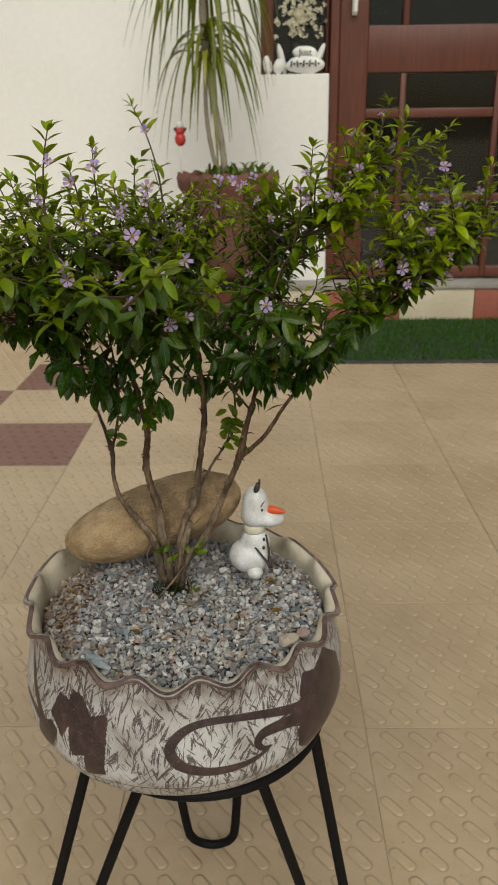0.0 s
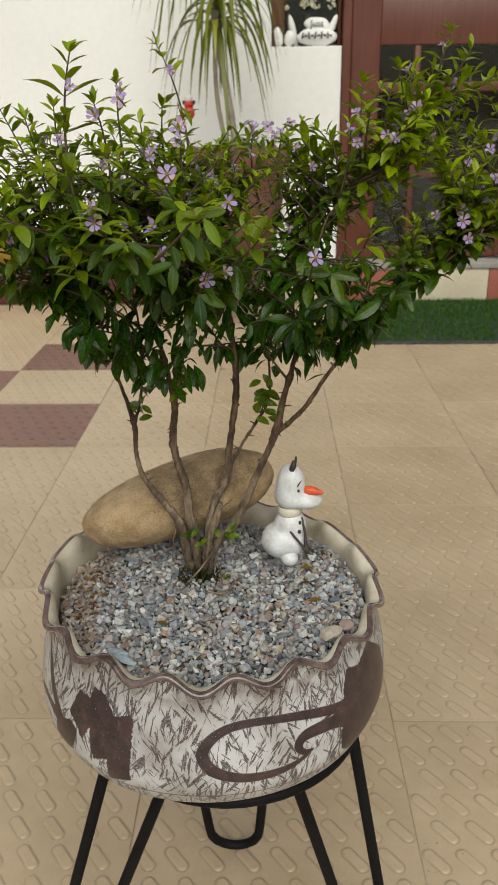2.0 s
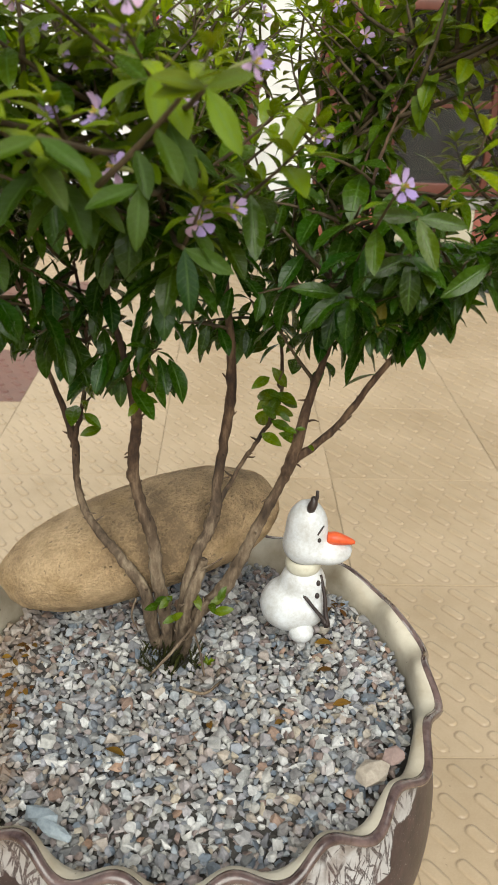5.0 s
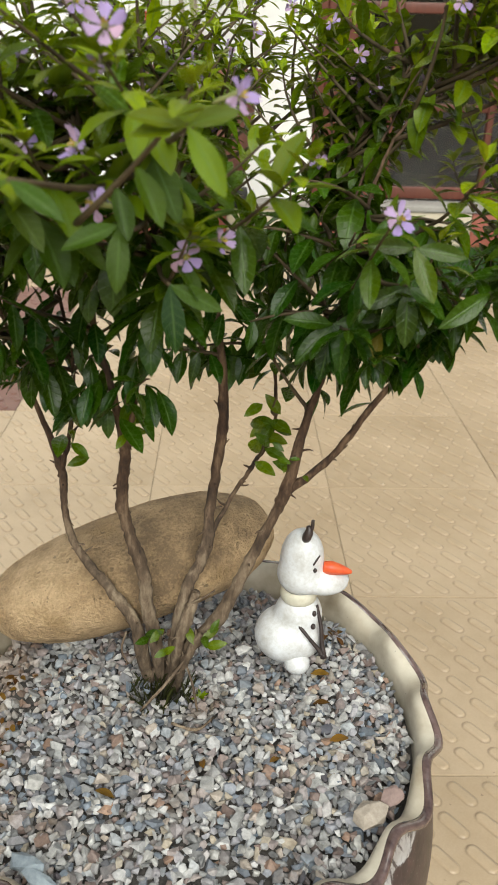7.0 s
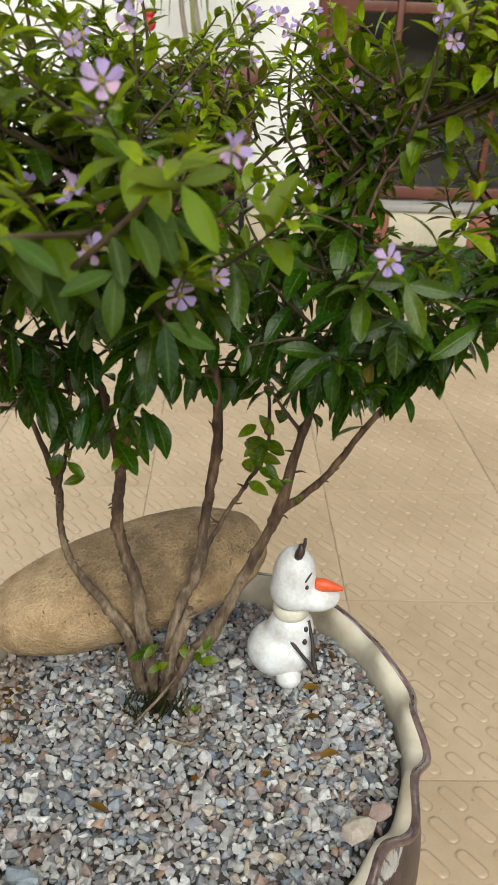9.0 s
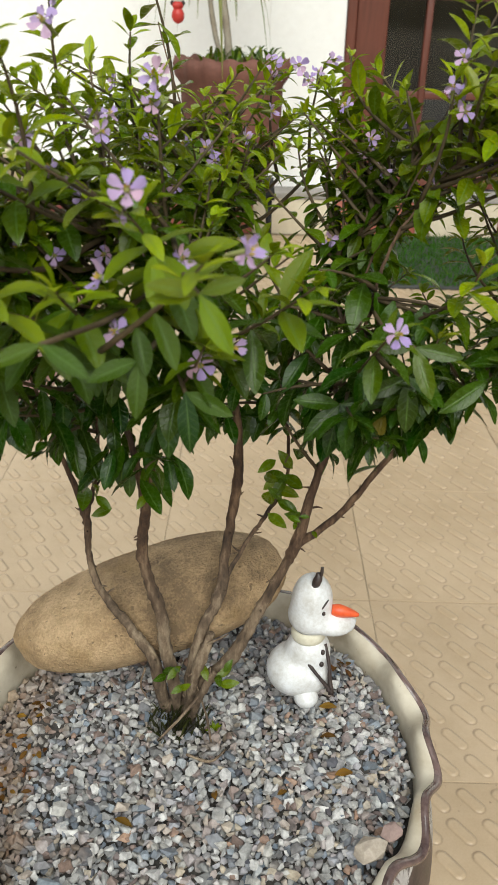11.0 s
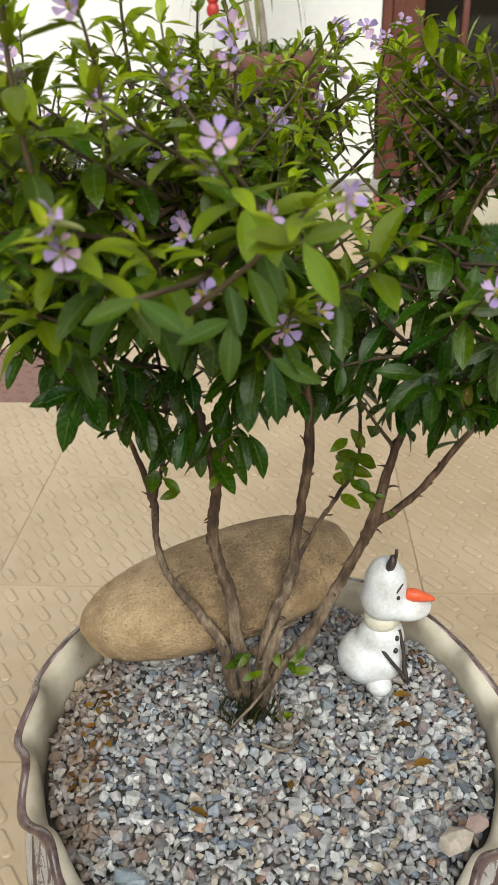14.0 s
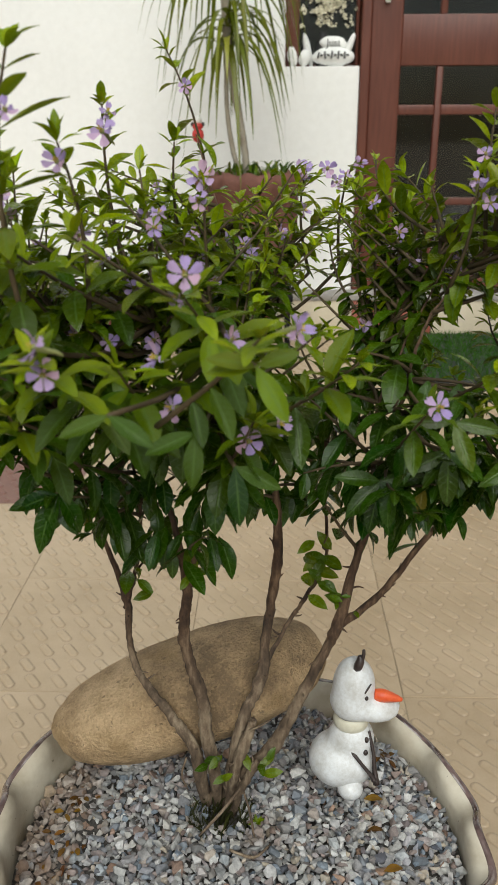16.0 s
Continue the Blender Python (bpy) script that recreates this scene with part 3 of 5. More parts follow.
vase = thing("vase_of_dried_flowers", "black vase of cream dried flowers standing on the window sill", "vase")
part("vase", lathe([(0.0, SILL), (0.022, SILL), (0.030, SILL + 0.03), (0.026, SILL + 0.07), (0.014, SILL + 0.10), (0.016, SILL + 0.115)], 24, (0.120, WALL + 0.066)), black_paint, vase)
verts, faces = [], []
for k in range(120):
    c = Vector((0.145 + rng.gauss(0, 0.05), WALL + 0.045 + rng.gauss(0, 0.010), 1.135 + rng.gauss(0, 0.035)))
    c.x = min(max(c.x, 0.045), 0.232)
    base = len(verts)
    for j in range(5):
        a = j * 2 * math.pi / 5 + rng.random()
        s = rng.uniform(0.006, 0.012)
        tilt = Euler((rng.uniform(-0.6, 0.6), rng.uniform(-0.6, 0.6), 0))
        for q in ((0, 0, 0), (math.cos(a - 0.5) * s * 0.8, -0.002, math.sin(a - 0.5) * s * 0.8), (math.cos(a) * s, -0.003, math.sin(a) * s), (math.cos(a + 0.5) * s * 0.8, -0.002, math.sin(a + 0.5) * s * 0.8)):
            v = Vector(q)
            v.rotate(tilt)
            verts.append(c + v)
        b = base + 4 * j
        faces.append((b, b + 1, b + 2, b + 3))
tagged(from_mesh("blossoms", mesh_of("blossoms", verts, faces), blossom, vase, "cream dried blossoms"), kind="stuff")

# big terracotta planter on a low black stand, with a strap-leaved palm
PX, PY = -0.130, 2.95
stand = thing("plant_stand", "low black metal plant stand with a flat tray", "plant stand")
part("tray", boxes((PX - 0.140, PX + 0.140, PY - 0.140, PY + 0.140, 0.214, 0.237), bevel=0.004), iron, stand)
for sx in (-1, 1):
    for sy in (-1, 1):
        tube("leg", [(PX + sx * 0.124, PY + sy * 0.124, 0.219, 0.008), (PX + sx * 0.126, PY + sy * 0.126, 0.0, 0.008)], iron, stand)


def scallop(a, j):
    w = 0.5 + 0.5 * math.cos(16 * a)
    return ((0.010 * w, 0.010 * w) if j in (6, 7, 8) else (0, 0))


planter = thing("planter", "large brown terracotta planter with a lumpy scalloped rim", "planter")
part("body", lathe([(0.0, 0.238), (0.098, 0.238), (0.118, 0.275), (0.140, 0.35), (0.154, 0.44), (0.156, 0.53), (0.165, 0.545), (0.170, 0.575), (0.163, 0.598), (0.146, 0.590), (0.142, 0.56)], 96, (PX, PY), scallop), terracotta, planter)
part("soil", lathe([(0.144, 0.572), (0.09, 0.578), (0.0, 0.580)], 48, (PX, PY)), soil, planter)


def strap(c, heading, length, width, lift, fall, verts, faces, young, rib, tone):
    """One long strap leaf that arches out of c and hangs."""
    d = Vector((math.cos(heading), math.sin(heading), 0))
    n = 9
    b = len(verts)
    side = Vector((-d.y, d.x, 0.25)).normalized()
    for i in range(n):
        s = i / (n - 1)
        p = c + d * (length * (0.62 * s - 0.16 * s * s)) + Vector((0, 0, lift * length * s - fall * length * s * s))
        w = width * 0.5 * (0.55 + 1.0 * s if s < 0.4 else 0.95 * (1 - (s - 0.4) / 0.6) ** 0.8) + 0.0004
        for k, e in enumerate((-1, 0, 1)):
            verts.append(p + side * (w * e) + Vector((0, 0, 0.25 * w * abs(e))))
            young.append(tone)
            rib.append(abs(e))
        if i:
            for k in (0, 1):
                a = b + 3 * (i - 1) + k
                faces.append((a, a + 1, a + 4, a + 3))


def leaf_mesh(name, verts, faces, young, rib, span=()):
    me = mesh_of(name, verts, faces)
    for key, values in (("young", young), ("rib", rib), ("span", span or [0.5] * len(rib))):
        a = me.attributes.new(key, "FLOAT", "POINT")
        a.data.foreach_set("value", values)
    return me


palm = thing("dragon_palm", "slender potted palm with long drooping strap leaves", "plant")
tube("trunk", smooth_line([(-0.135, PY, 0.575, 0.012), (-0.150, PY - 0.005, 0.70, 0.011), (-0.178, PY, 0.86, 0.012), (-0.197, PY, 1.0, 0.013), (-0.202, PY, 1.15, 0.012), (-0.200, PY, 1.36, 0.010)]), pale_bark, palm, rough=0.08, rng=rng)
tube("trunk", smooth_line([(-0.155, PY + 0.02, 0.575, 0.008), (-0.185, PY + 0.01, 0.68, 0.008), (-0.200, PY + 0.01, 0.80, 0.007), (-0.200, PY + 0.012, 0.96, 0.006)]), pale_bark, palm, rough=0.08, rng=rng)
for tuft, (cx, cz, count, l0, l1, lift, fall) in enumerate(((-0.200, 1.22, 44, 0.46, 0.58, 0.55, 0.95), (-0.190, 1.00, 44, 0.33, 0.47, 0.55, 0.98), (-0.200, 1.36, 20, 0.45, 0.7, 0.7, 1.0))):
    verts, faces, young, rib = [], [], [], []
    for k in range(count):
        c = Vector((cx + rng.uniform(-0.012, 0.012), PY + rng.uniform(-0.012, 0.012), cz + rng.uniform(-0.05, 0.05)))
        strap(c, rng.uniform(0, 2 * math.pi), rng.uniform(l0, l1), rng.uniform(0.013, 0.022), lift * rng.uniform(0.3, 1.2), fall * rng.uniform(0.75, 1.15), verts, faces, young, rib, rng.random() ** 1.5)
    from_mesh("leaf_tuft", leaf_mesh("leaf_tuft", verts, faces, young, rib), strap_green, palm)
underplant = thing("small_plant", "low green leafy plant filling the planter's rim", "plant")
verts, faces, young, rib = [], [], [], []
for k in range(60):
    a, r = rng.uniform(0, 2 * math.pi), 0.135 * math.sqrt(rng.random())
    strap(Vector((PX + 0.02 + r * math.cos(a), PY + r * math.sin(a), 0.575)), rng.uniform(0, 2 * math.pi), rng.uniform(0.06, 0.12), 0.011, 1.2, 0.7, verts, faces, young, rib, rng.uniform(0.2, 0.7))
from_mesh("leaves", leaf_mesh("leaves", verts, faces, young, rib), leaf_green, underplant)

bm = bmesh.new()
QX, QY = -0.292, PY + 0.01
bmesh.ops.create_cone(bm, cap_ends=True, segments=8, radius1=0.0025, radius2=0.0025, depth=0.14, matrix=pose(QX, QY, 0.635))
ball(bm, (QX, QY, 0.712), (0.019, 0.016, 0.022), material=1)
ball(bm, (QX, QY, 0.738), (0.017, 0.014, 0.012), material=1)
ball(bm, (QX, QY, 0.757), (0.014, 0.012, 0.013), material=0)
ball(bm, (QX - 0.016, QY, 0.744), (0.006, 0.006, 0.007), material=2)
ball(bm, (QX + 0.016, QY, 0.744), (0.006, 0.006, 0.007), material=2)
tagged(part("garden_pick", bm, [sill_stone_white, red_paint, figure_dark]), "small red and white ornament on a stick", "garden ornament")

yellow = thing("flower_pot", "yellow plastic flower pot on the black granite edge", "flower pot", "pots on the platform")
part("body", lathe([(0, STEP + 0.005), (0.050, STEP + 0.005), (0.066, STEP + 0.12), (0.073, STEP + 0.125), (0.074, STEP + 0.145), (0.066, STEP + 0.145), (0.062, STEP + 0.13), (0, STEP + 0.128)], 40, (-1.075, 3.335)), yellow_plastic, yellow)
cream_pot = thing("flower_pot", "cream flower pot on the black granite edge", "flower pot", "pots on the platform")
part("body", lathe([(0, STEP + 0.005), (0.042, STEP + 0.005), (0.056, STEP + 0.10), (0.060, STEP + 0.12), (0.053, STEP + 0.12), (0, STEP + 0.108)], 40, (-0.915, 3.335)), cream_plastic, cream_pot)
for px, pot_ob, h in ((-1.075, yellow, STEP + 0.13), (-0.915, cream_pot, STEP + 0.108)):
    verts, faces, young, rib = [], [], [], []
    for k in range(26):
        strap(Vector((px + rng.uniform(-0.02, 0.02), 3.335 + rng.uniform(-0.02, 0.02), h)), rng.uniform(0, 2 * math.pi), rng.uniform(0.06, 0.11), 0.012, 1.3, 0.7, verts, faces, young, rib, 0.2)
    tagged(from_mesh("pot_plant", leaf_mesh("pot_plant", verts, faces, young, rib), leaf_green), "small green plant growing in a plastic pot", "plant", "plants on the platform")

# artificial turf mat in front of the step
MX0, MX1, MY0, MY1 = 0.235, 1.75, 2.632, 3.268
mat_ob = thing("grass_mat", "dark green artificial turf mat lying before the step", "doormat")
part("backing", boxes((MX0, MX1, MY0, MY1, 0.0005, 0.010), bevel=0.003), rubber, mat_ob)
g = np.random.default_rng(3)
N = 26000
bx, by = g.uniform(MX0 + 0.004, MX1 - 0.004, N), g.uniform(MY0 + 0.006, MY1 - 0.003, N)
head, lean, tall, wide = g.uniform(0, 2 * np.pi, N), g.uniform(0, 0.010, N), g.uniform(0.010, 0.020, N), g.uniform(0.0010, 0.0020, N)
blade = np.zeros((N, 3, 3))
blade[:, 0] = np.stack([bx - np.sin(head) * wide, by + np.cos(head) * wide, np.full(N, 0.008)], 1)
blade[:, 1] = np.stack([bx + np.sin(head) * wide, by - np.cos(head) * wide, np.full(N, 0.008)], 1)
blade[:, 2] = np.stack([bx + np.cos(head) * lean, by + np.sin(head) * lean, 0.008 + tall], 1)
me = leaf_mesh("turf", blade.reshape(-1, 3), np.arange(3 * N).reshape(N, 3), np.repeat(g.random(N), 3), np.ones(3 * N))
tagged(from_mesh("turf", me, turf_green, mat_ob), kind="stuff")

# ================= the iron stand and the painted pot =================
CX, CY = -0.072, 0.575
GRAVEL = 0.382
hairpin = thing("pot_stand", "black iron pot stand on three hairpin legs", "plant stand")
ring = [(CX + 0.011 + 0.101 * math.cos(a), CY + 0.006 + 0.101 * math.sin(a), 0.2665, 0.0046) for a in np.linspace(0, 2 * math.pi, 49)]
tube("ring", ring, iron, hairpin, sides=10)


def hairpin_leg(a, b, fa, fb, weld=False):
    """A rod bent into a U: from a on the ring down to the floor at fa, round to fb and up to b."""
    r = 0.0047
    a, b, fa, fb = (Vector(p) for p in (a, b, fa, fb))
    low_a, low_b = fa.lerp(a, 0.16), fb.lerp(b, 0.16)
    bend = [fa.lerp(a, 0.075).lerp(fb.lerp(b, 0.075), 0.06), fa.lerp(fb, 0.22) + Vector((0, 0, 0.0085)), fa.lerp(fb, 0.5) + Vector((0, 0, 0.0055)), fa.lerp(fb, 0.78) + Vector((0, 0, 0.0085)), fb.lerp(b, 0.075).lerp(fa.lerp(a, 0.075), 0.06)]
    pts = [a, a.lerp(low_a, 0.5), low_a, *bend, low_b, b.lerp(low_b, 0.5), b]
    leg = tube("leg", smooth_line([(*p, r) for p in pts], 5), iron, hairpin, sides=10)
    if weld:
        part("bracket", boxes((a.x - 0.0105, a.x + 0.0085, a.y - 0.006, a.y + 0.006, a.z - 0.004, a.z + 0.011), bevel=0.003), iron, leg)


hairpin_leg((-0.110, 0.640, 0.250), (-0.026, 0.640, 0.250), (-0.088, 0.673, 0), (-0.042, 0.673, 0))
hairpin_leg((-0.150, 0.562, 0.262), (-0.099, 0.538, 0.258), (-0.224, 0.545, 0), (-0.192, 0.543, 0))
hairpin_leg((-0.014, 0.520, 0.258), (0.034, 0.557, 0.264), (0.053, 0.545, 0), (0.080, 0.547, 0), True)

pot = thing("painted_pot", "cream clay pot with brown brush strokes and wavy rim", "plant pot")
LOBES, FIRST = 18, radians(-89.8)


def lobed(a):
    """Radial and upward waves of the rim: each lobe dips down and outwards."""
    w = math.cos(LOBES * (a - FIRST)) + 0.25 * math.sin(3 * a + 1) + 0.18 * math.sin(7 * a)
    return 0.0027 * w, -0.0036 * w - 0.005 * math.cos(a) + 0.002 * math.sin(a)


OUTER = [(0.0, 0.2420), (0.030, 0.2425), (0.048, 0.2490), (0.069, 0.2560), (0.085, 0.2630), (0.097, 0.2710), (0.107, 0.2780), (0.1145, 0.2850), (0.1206, 0.2920), (0.1250, 0.3000), (0.1280, 0.3070), (0.1293, 0.3140), (0.1293, 0.3250), (0.1280, 0.3370), (0.1255, 0.3510), (0.1220, 0.3650), (0.1195, 0.3765)]
NECK = [(0.1195, 0.3765), (0.1195, 0.3835), (0.1215, 0.3885)]
fine = smooth_line([(r, 0, z) for r, z in OUTER], 7)[:, [0, 2]]
fine = np.vstack([fine, smooth_line([(r, 0, z) for r, z in NECK], 4)[1:, [0, 2]]])
AROUND = 560
angles = np.linspace(0, 2 * np.pi, AROUND, endpoint=False)


ARC = 0.00234  # metres in a degree round the belly


def stroke(a, z, line):
    """Distance inside a brush line of rows angle, height, half width."""
    d = np.full_like(a, -1.0)
    for sa, sz, w in smooth_line(line, 8):
        d = np.maximum(d, w - np.hypot((a - sa) * ARC, z - sz))
    return d


def patch(a, z, heights, left, right, low, high):
    """Distance inside a blot whose two sides change with height."""
    return np.minimum.reduce([(a - np.interp(z, heights, left)) * ARC, (np.interp(z, heights, right) - a) * ARC, z - low, high - z])


SWIRL = [(-43.5, 0.3440, 0.0040), (-49, 0.3470, 0.0036), (-54, 0.3500, 0.0034), (-61, 0.3537, 0.0031), (-68, 0.3560, 0.0028), (-75, 0.3572, 0.0028), (-81.7, 0.3555, 0.0030), (-87.0, 0.3490, 0.0036), (-89.9, 0.3385, 0.0042), (-88.0, 0.3285, 0.0045),
         (-84, 0.3225, 0.0042), (-78, 0.3187, 0.0038), (-71, 0.3180, 0.0034), (-65, 0.3195, 0.0026), (-59.0, 0.3235, 0.0014)]
HOOK = [(-43.5, 0.3340, 0.0060), (-48, 0.3372, 0.0050), (-54, 0.3390, 0.0046), (-59.5, 0.3385, 0.0040), (-61.8, 0.3330, 0.0032), (-60, 0.3270, 0.0022), (-57.0, 0.3262, 0.0012)]
STRIP = [(-153.7, 0.3740, 0.0030), (-151, 0.3610, 0.0034), (-147.7, 0.3494, 0.0040), (-141.6, 0.3325, 0.0046), (-138, 0.3230, 0.0060)]
STRIP_LOW = [(-163, 0.3230, 0.0024), (-156, 0.3300, 0.0030), (-149, 0.3300, 0.0036), (-141.1, 0.3269, 0.0050)]


BLOT = [(-131.0, 0.3616), (-126.4, 0.3594), (-125.1, 0.3687), (-120.5, 0.3660), (-116.8, 0.3543), (-111.3, 0.3587), (-110.3, 0.3531), (-111.5, 0.3101), (-119.8, 0.3027), (-119.2, 0.3214), (-124.2, 0.3158), (-125.5, 0.3233), (-125.6, 0.3394),
        (-129.0, 0.3255), (-130.9, 0.3337), (-135.0, 0.3410)]
DAB = [(-143.1, 0.3262), (-134.4, 0.3357), (-130.8, 0.3297), (-134.6, 0.3100), (-145.4, 0.3070)]
FLANK = [(-24.4, 0.3690), (-14.0, 0.3500), (-12.0, 0.3331), (-13.1, 0.3108), (-24.8, 0.3117), (-30.1, 0.2983), (-39.3, 0.3006), (-45.3, 0.3116), (-46.0, 0.3262), (-43.4, 0.3313), (-43.0, 0.3548), (-39.5, 0.3655), (-33.4, 0.3615)]


def blot(a, z, outline):
    """Signed distance inside a closed outline of rows angle, height."""
    px, pz = a * ARC, z
    far, inside = np.full_like(a, 9.0), np.zeros(a.shape, bool)
    for (a0, z0), (a1, z1) in zip(outline, outline[1:] + outline[:1]):
        x0, x1 = a0 * ARC, a1 * ARC
        t = np.clip(((px - x0) * (x1 - x0) + (pz - z0) * (z1 - z0)) / ((x1 - x0) ** 2 + (z1 - z0) ** 2), 0, 1)
        far = np.minimum(far, np.hypot(px - x0 - t * (x1 - x0), pz - z0 - t * (z1 - z0)))
        cross = (z0 > pz) != (z1 > pz)
        inside ^= cross & (px < x0 + (x1 - x0) * (pz - z0) / (z1 - z0 + 1e-12))
    return np.where(inside, far, -far)


def painted(a, z):
    """Signed distance inside all that is brown, and how frayed its edge is."""
    frayed = np.maximum.reduce([blot(a, z, BLOT), blot(a, z, DAB), blot(a, z, FLANK), patch(a, z, [0.30, 0.36], [50, 55], [80, 74], 0.305, 0.362), patch(a, z, [0.30, 0.36], [120, 124], [150, 146], 0.310, 0.365)])
    clean = np.maximum.reduce([stroke(a, z, SWIRL), stroke(a, z, HOOK), stroke(a, z, STRIP), stroke(a, z, STRIP_LOW)])
    return np.maximum(frayed, clean), (frayed > clean).astype(float)


verts, skin = [], []
length = 0.0
for j, (r, z) in enumerate(fine):
    if j:
        length += float(np.hypot(*(fine[j] - fine[j - 1])))
    grow = min(max((z - 0.3560) / 0.031, 0), 1) ** 1.6
    for a in angles:
        dr, dz = lobed(a)
        wob = 0.0006 * math.sin(2 * a + 1) + 0.0005 * math.sin(5 * a + 20 * z)
        verts.append((CX + (r + dr * grow + wob) * math.cos(a), CY + (r + dr * grow + wob) * math.sin(a), z + dz * grow))
        skin.append((a * 0.126, length, 0.0))
faces = [(j * AROUND + k, j * AROUND + (k + 1) % AROUND, (j + 1) * AROUND + (k + 1) % AROUND, (j + 1) * AROUND + k) for j in range(len(fine) - 1) for k in range(AROUND)]
me = mesh_of("body", verts, faces)
V = np.array(verts)
deg = np.degrees(np.arctan2(V[:, 1] - CY, V[:, 0] - CX))
paint, fray = painted(deg, V[:, 2])
for key, values in (("paint", paint), ("fray", fray)):
    me.attributes.new(key, "FLOAT", "POINT").data.foreach_set("value", values)
me.attributes.new("skin", "FLOAT_VECTOR", "POINT").data.foreach_set("vector", np.array(skin).ravel())
from_mesh("body", me, pot_skin, pot)

around = 360
bm = bmesh.new()
rings = []
for q in range(9):  # thick rounded lip
    u = math.pi * 2 * q / 9
    rings.append([bm.verts.new((CX + (0.1222 + lobed(a)[0] + 0.0027 * math.cos(u)) * math.cos(a), CY + (0.1222 + lobed(a)[0] + 0.0027 * math.cos(u)) * math.sin(a), 0.3895 + lobed(a)[1] + 0.0024 * math.sin(u)))
                  for a in np.linspace(0, 2 * math.pi, around, endpoint=False)])
for q in range(9):
    low, high = rings[q], rings[(q + 1) % 9]
    for k in range(around):
        bm.faces.new((low[k], high[k], high[(k + 1) % around], low[(k + 1) % around]))
part("rim", bm, glaze, pot, "dark brown glazed wavy rim")


def inner_wave(a, j):
    dr, dz = lobed(a)
    k = (1.0, 0.85, 0.45, 0.20, 0.0)[j]
    return dr * k, dz * k


part("lining", lathe([(0.1205, 0.3915), (0.1175, 0.3900), (0.1155, 0.3855), (0.1145, 0.3790), (0.1145, 0.3640)], 360, (CX, CY), inner_wave), slip, pot, "cream unglazed inside of the rim")
tagged(part("potting_soil", lathe([(0.1148, 0.366), (0.09, 0.3755), (0.035, 0.3765), (0.018, 0.3795), (0.0, 0.3805)], 96, (CX, CY)), soil), "dark soil under the gravel in the pot", "soil", kind="stuff")

# ================= gravel =================
gr = np.random.default_rng(11)


def chip(r, corners):
    """Corners and triangles of one crushed stone: the hull of a few points flung round the origin."""
    bm = bmesh.new()
    p = r.normal(size=(corners, 3))
    p *= (r.uniform(0.78, 1.0, corners) / np.linalg.norm(p, axis=1))[:, None] * np.array([1.0, r.uniform(0.62, 0.95), r.uniform(0.45, 0.78)])
    for q in p:
        bm.verts.new(q)
    made = bmesh.ops.convex_hull(bm, input=bm.verts[:])
    bmesh.ops.delete(bm, geom=[g for g in made["geom_interior"] if isinstance(g, bmesh.types.BMVert)], context="VERTS")
    bmesh.ops.triangulate(bm, faces=bm.faces[:])
    bm.verts.index_update()
    out = np.array([v.co[:] for v in bm.verts]), np.array([[v.index for v in f.verts] for f in bm.faces])
    bm.free()
    return out


kinds = [chip(gr, 10 + k % 6) for k in range(90)]


def spread(count, least, seed):
    """Places over the pot's mouth, kept apart by a least distance where there is room."""
    r = np.random.default_rng(seed)
    pts = np.empty((0, 2))
    for _ in range(40):
        c = r.uniform(-0.1115, 0.1115, (700, 2))
        c = c[np.hypot(c[:, 0], c[:, 1]) < 0.1112]
        for p in c:
            if len(pts) == 0 or np.min(np.hypot(*(pts - p).T)) > least:
                pts = np.vstack([pts, p])
        if len(pts) >= count:
            break
    return pts[:count]


def mound(x, y):
    """Height of the gravel's surface."""
    d = np.hypot(x, y)
    return GRAVEL - 0.0035 + 0.0025 * np.sin(31 * x + 1) * np.cos(27 * y) + 0.003 * np.exp(-((x + 0.01) ** 2 + y ** 2) / 0.0012) - 0.0045 * (d / 0.11) ** 5


verts, faces, base = [], [], 0
for count, least, low, high, drop, seed in ((3700, 0.00275, 0.0025, 0.0046, 0.0010, 21), (3300, 0.0028, 0.0028, 0.0042, -0.0018, 22), (330, 0.0080, 0.0044, 0.0064, 0.0016, 23)):
    at = spread(count, least, seed)
    at = at[np.hypot(at[:, 0] + 0.008, (at[:, 1] - 0.008) * 1.2) > 0.0095]  # bare soil at the foot of the shrub
    r = np.random.default_rng(seed + 50)
    lift = mound(at[:, 0], at[:, 1]) + drop + r.uniform(-0.0012, 0.0016, len(at))
    for (x, y), z in zip(at, lift):
        body, tri = kinds[r.integers(len(kinds))]
        turned = Euler((r.normal(0, 0.5), r.normal(0, 0.5), r.uniform(0, 6.283))).to_matrix()
        body = body @ np.array(turned).T * (0.95 * (low + (high - low) * r.random() ** 2.2))
        verts.append(body + np.array([CX + x, CY + y, z]))
        faces.append(tri + base)
        base += len(body)
verts, faces = np.vstack(verts), np.vstack(faces)
tagged(from_mesh("gravel", mesh_of("gravel", verts, faces), gravel_stone, smooth=False), "grey, white and brown angular gravel filling the pot", "gravel", kind="stuff")


def loose_stone(label, material, x, y, size, flat, turn, seed):
    body, tri = chip(np.random.default_rng(seed), 22)
    b = body / np.abs(body).max(axis=0) * np.array(size)
    c, s = math.cos(turn), math.sin(turn)
    b = np.stack([b[:, 0] * c - b[:, 1] * s, b[:, 0] * s + b[:, 1] * c, b[:, 2] + flat * b[:, 0]], 1) + np.array([x, y, GRAVEL + 0.003])
    return tagged(from_mesh("pebble", mesh_of("pebble", b, tri), material, smooth=False), label, "pebble", "larger pebbles in the pot")


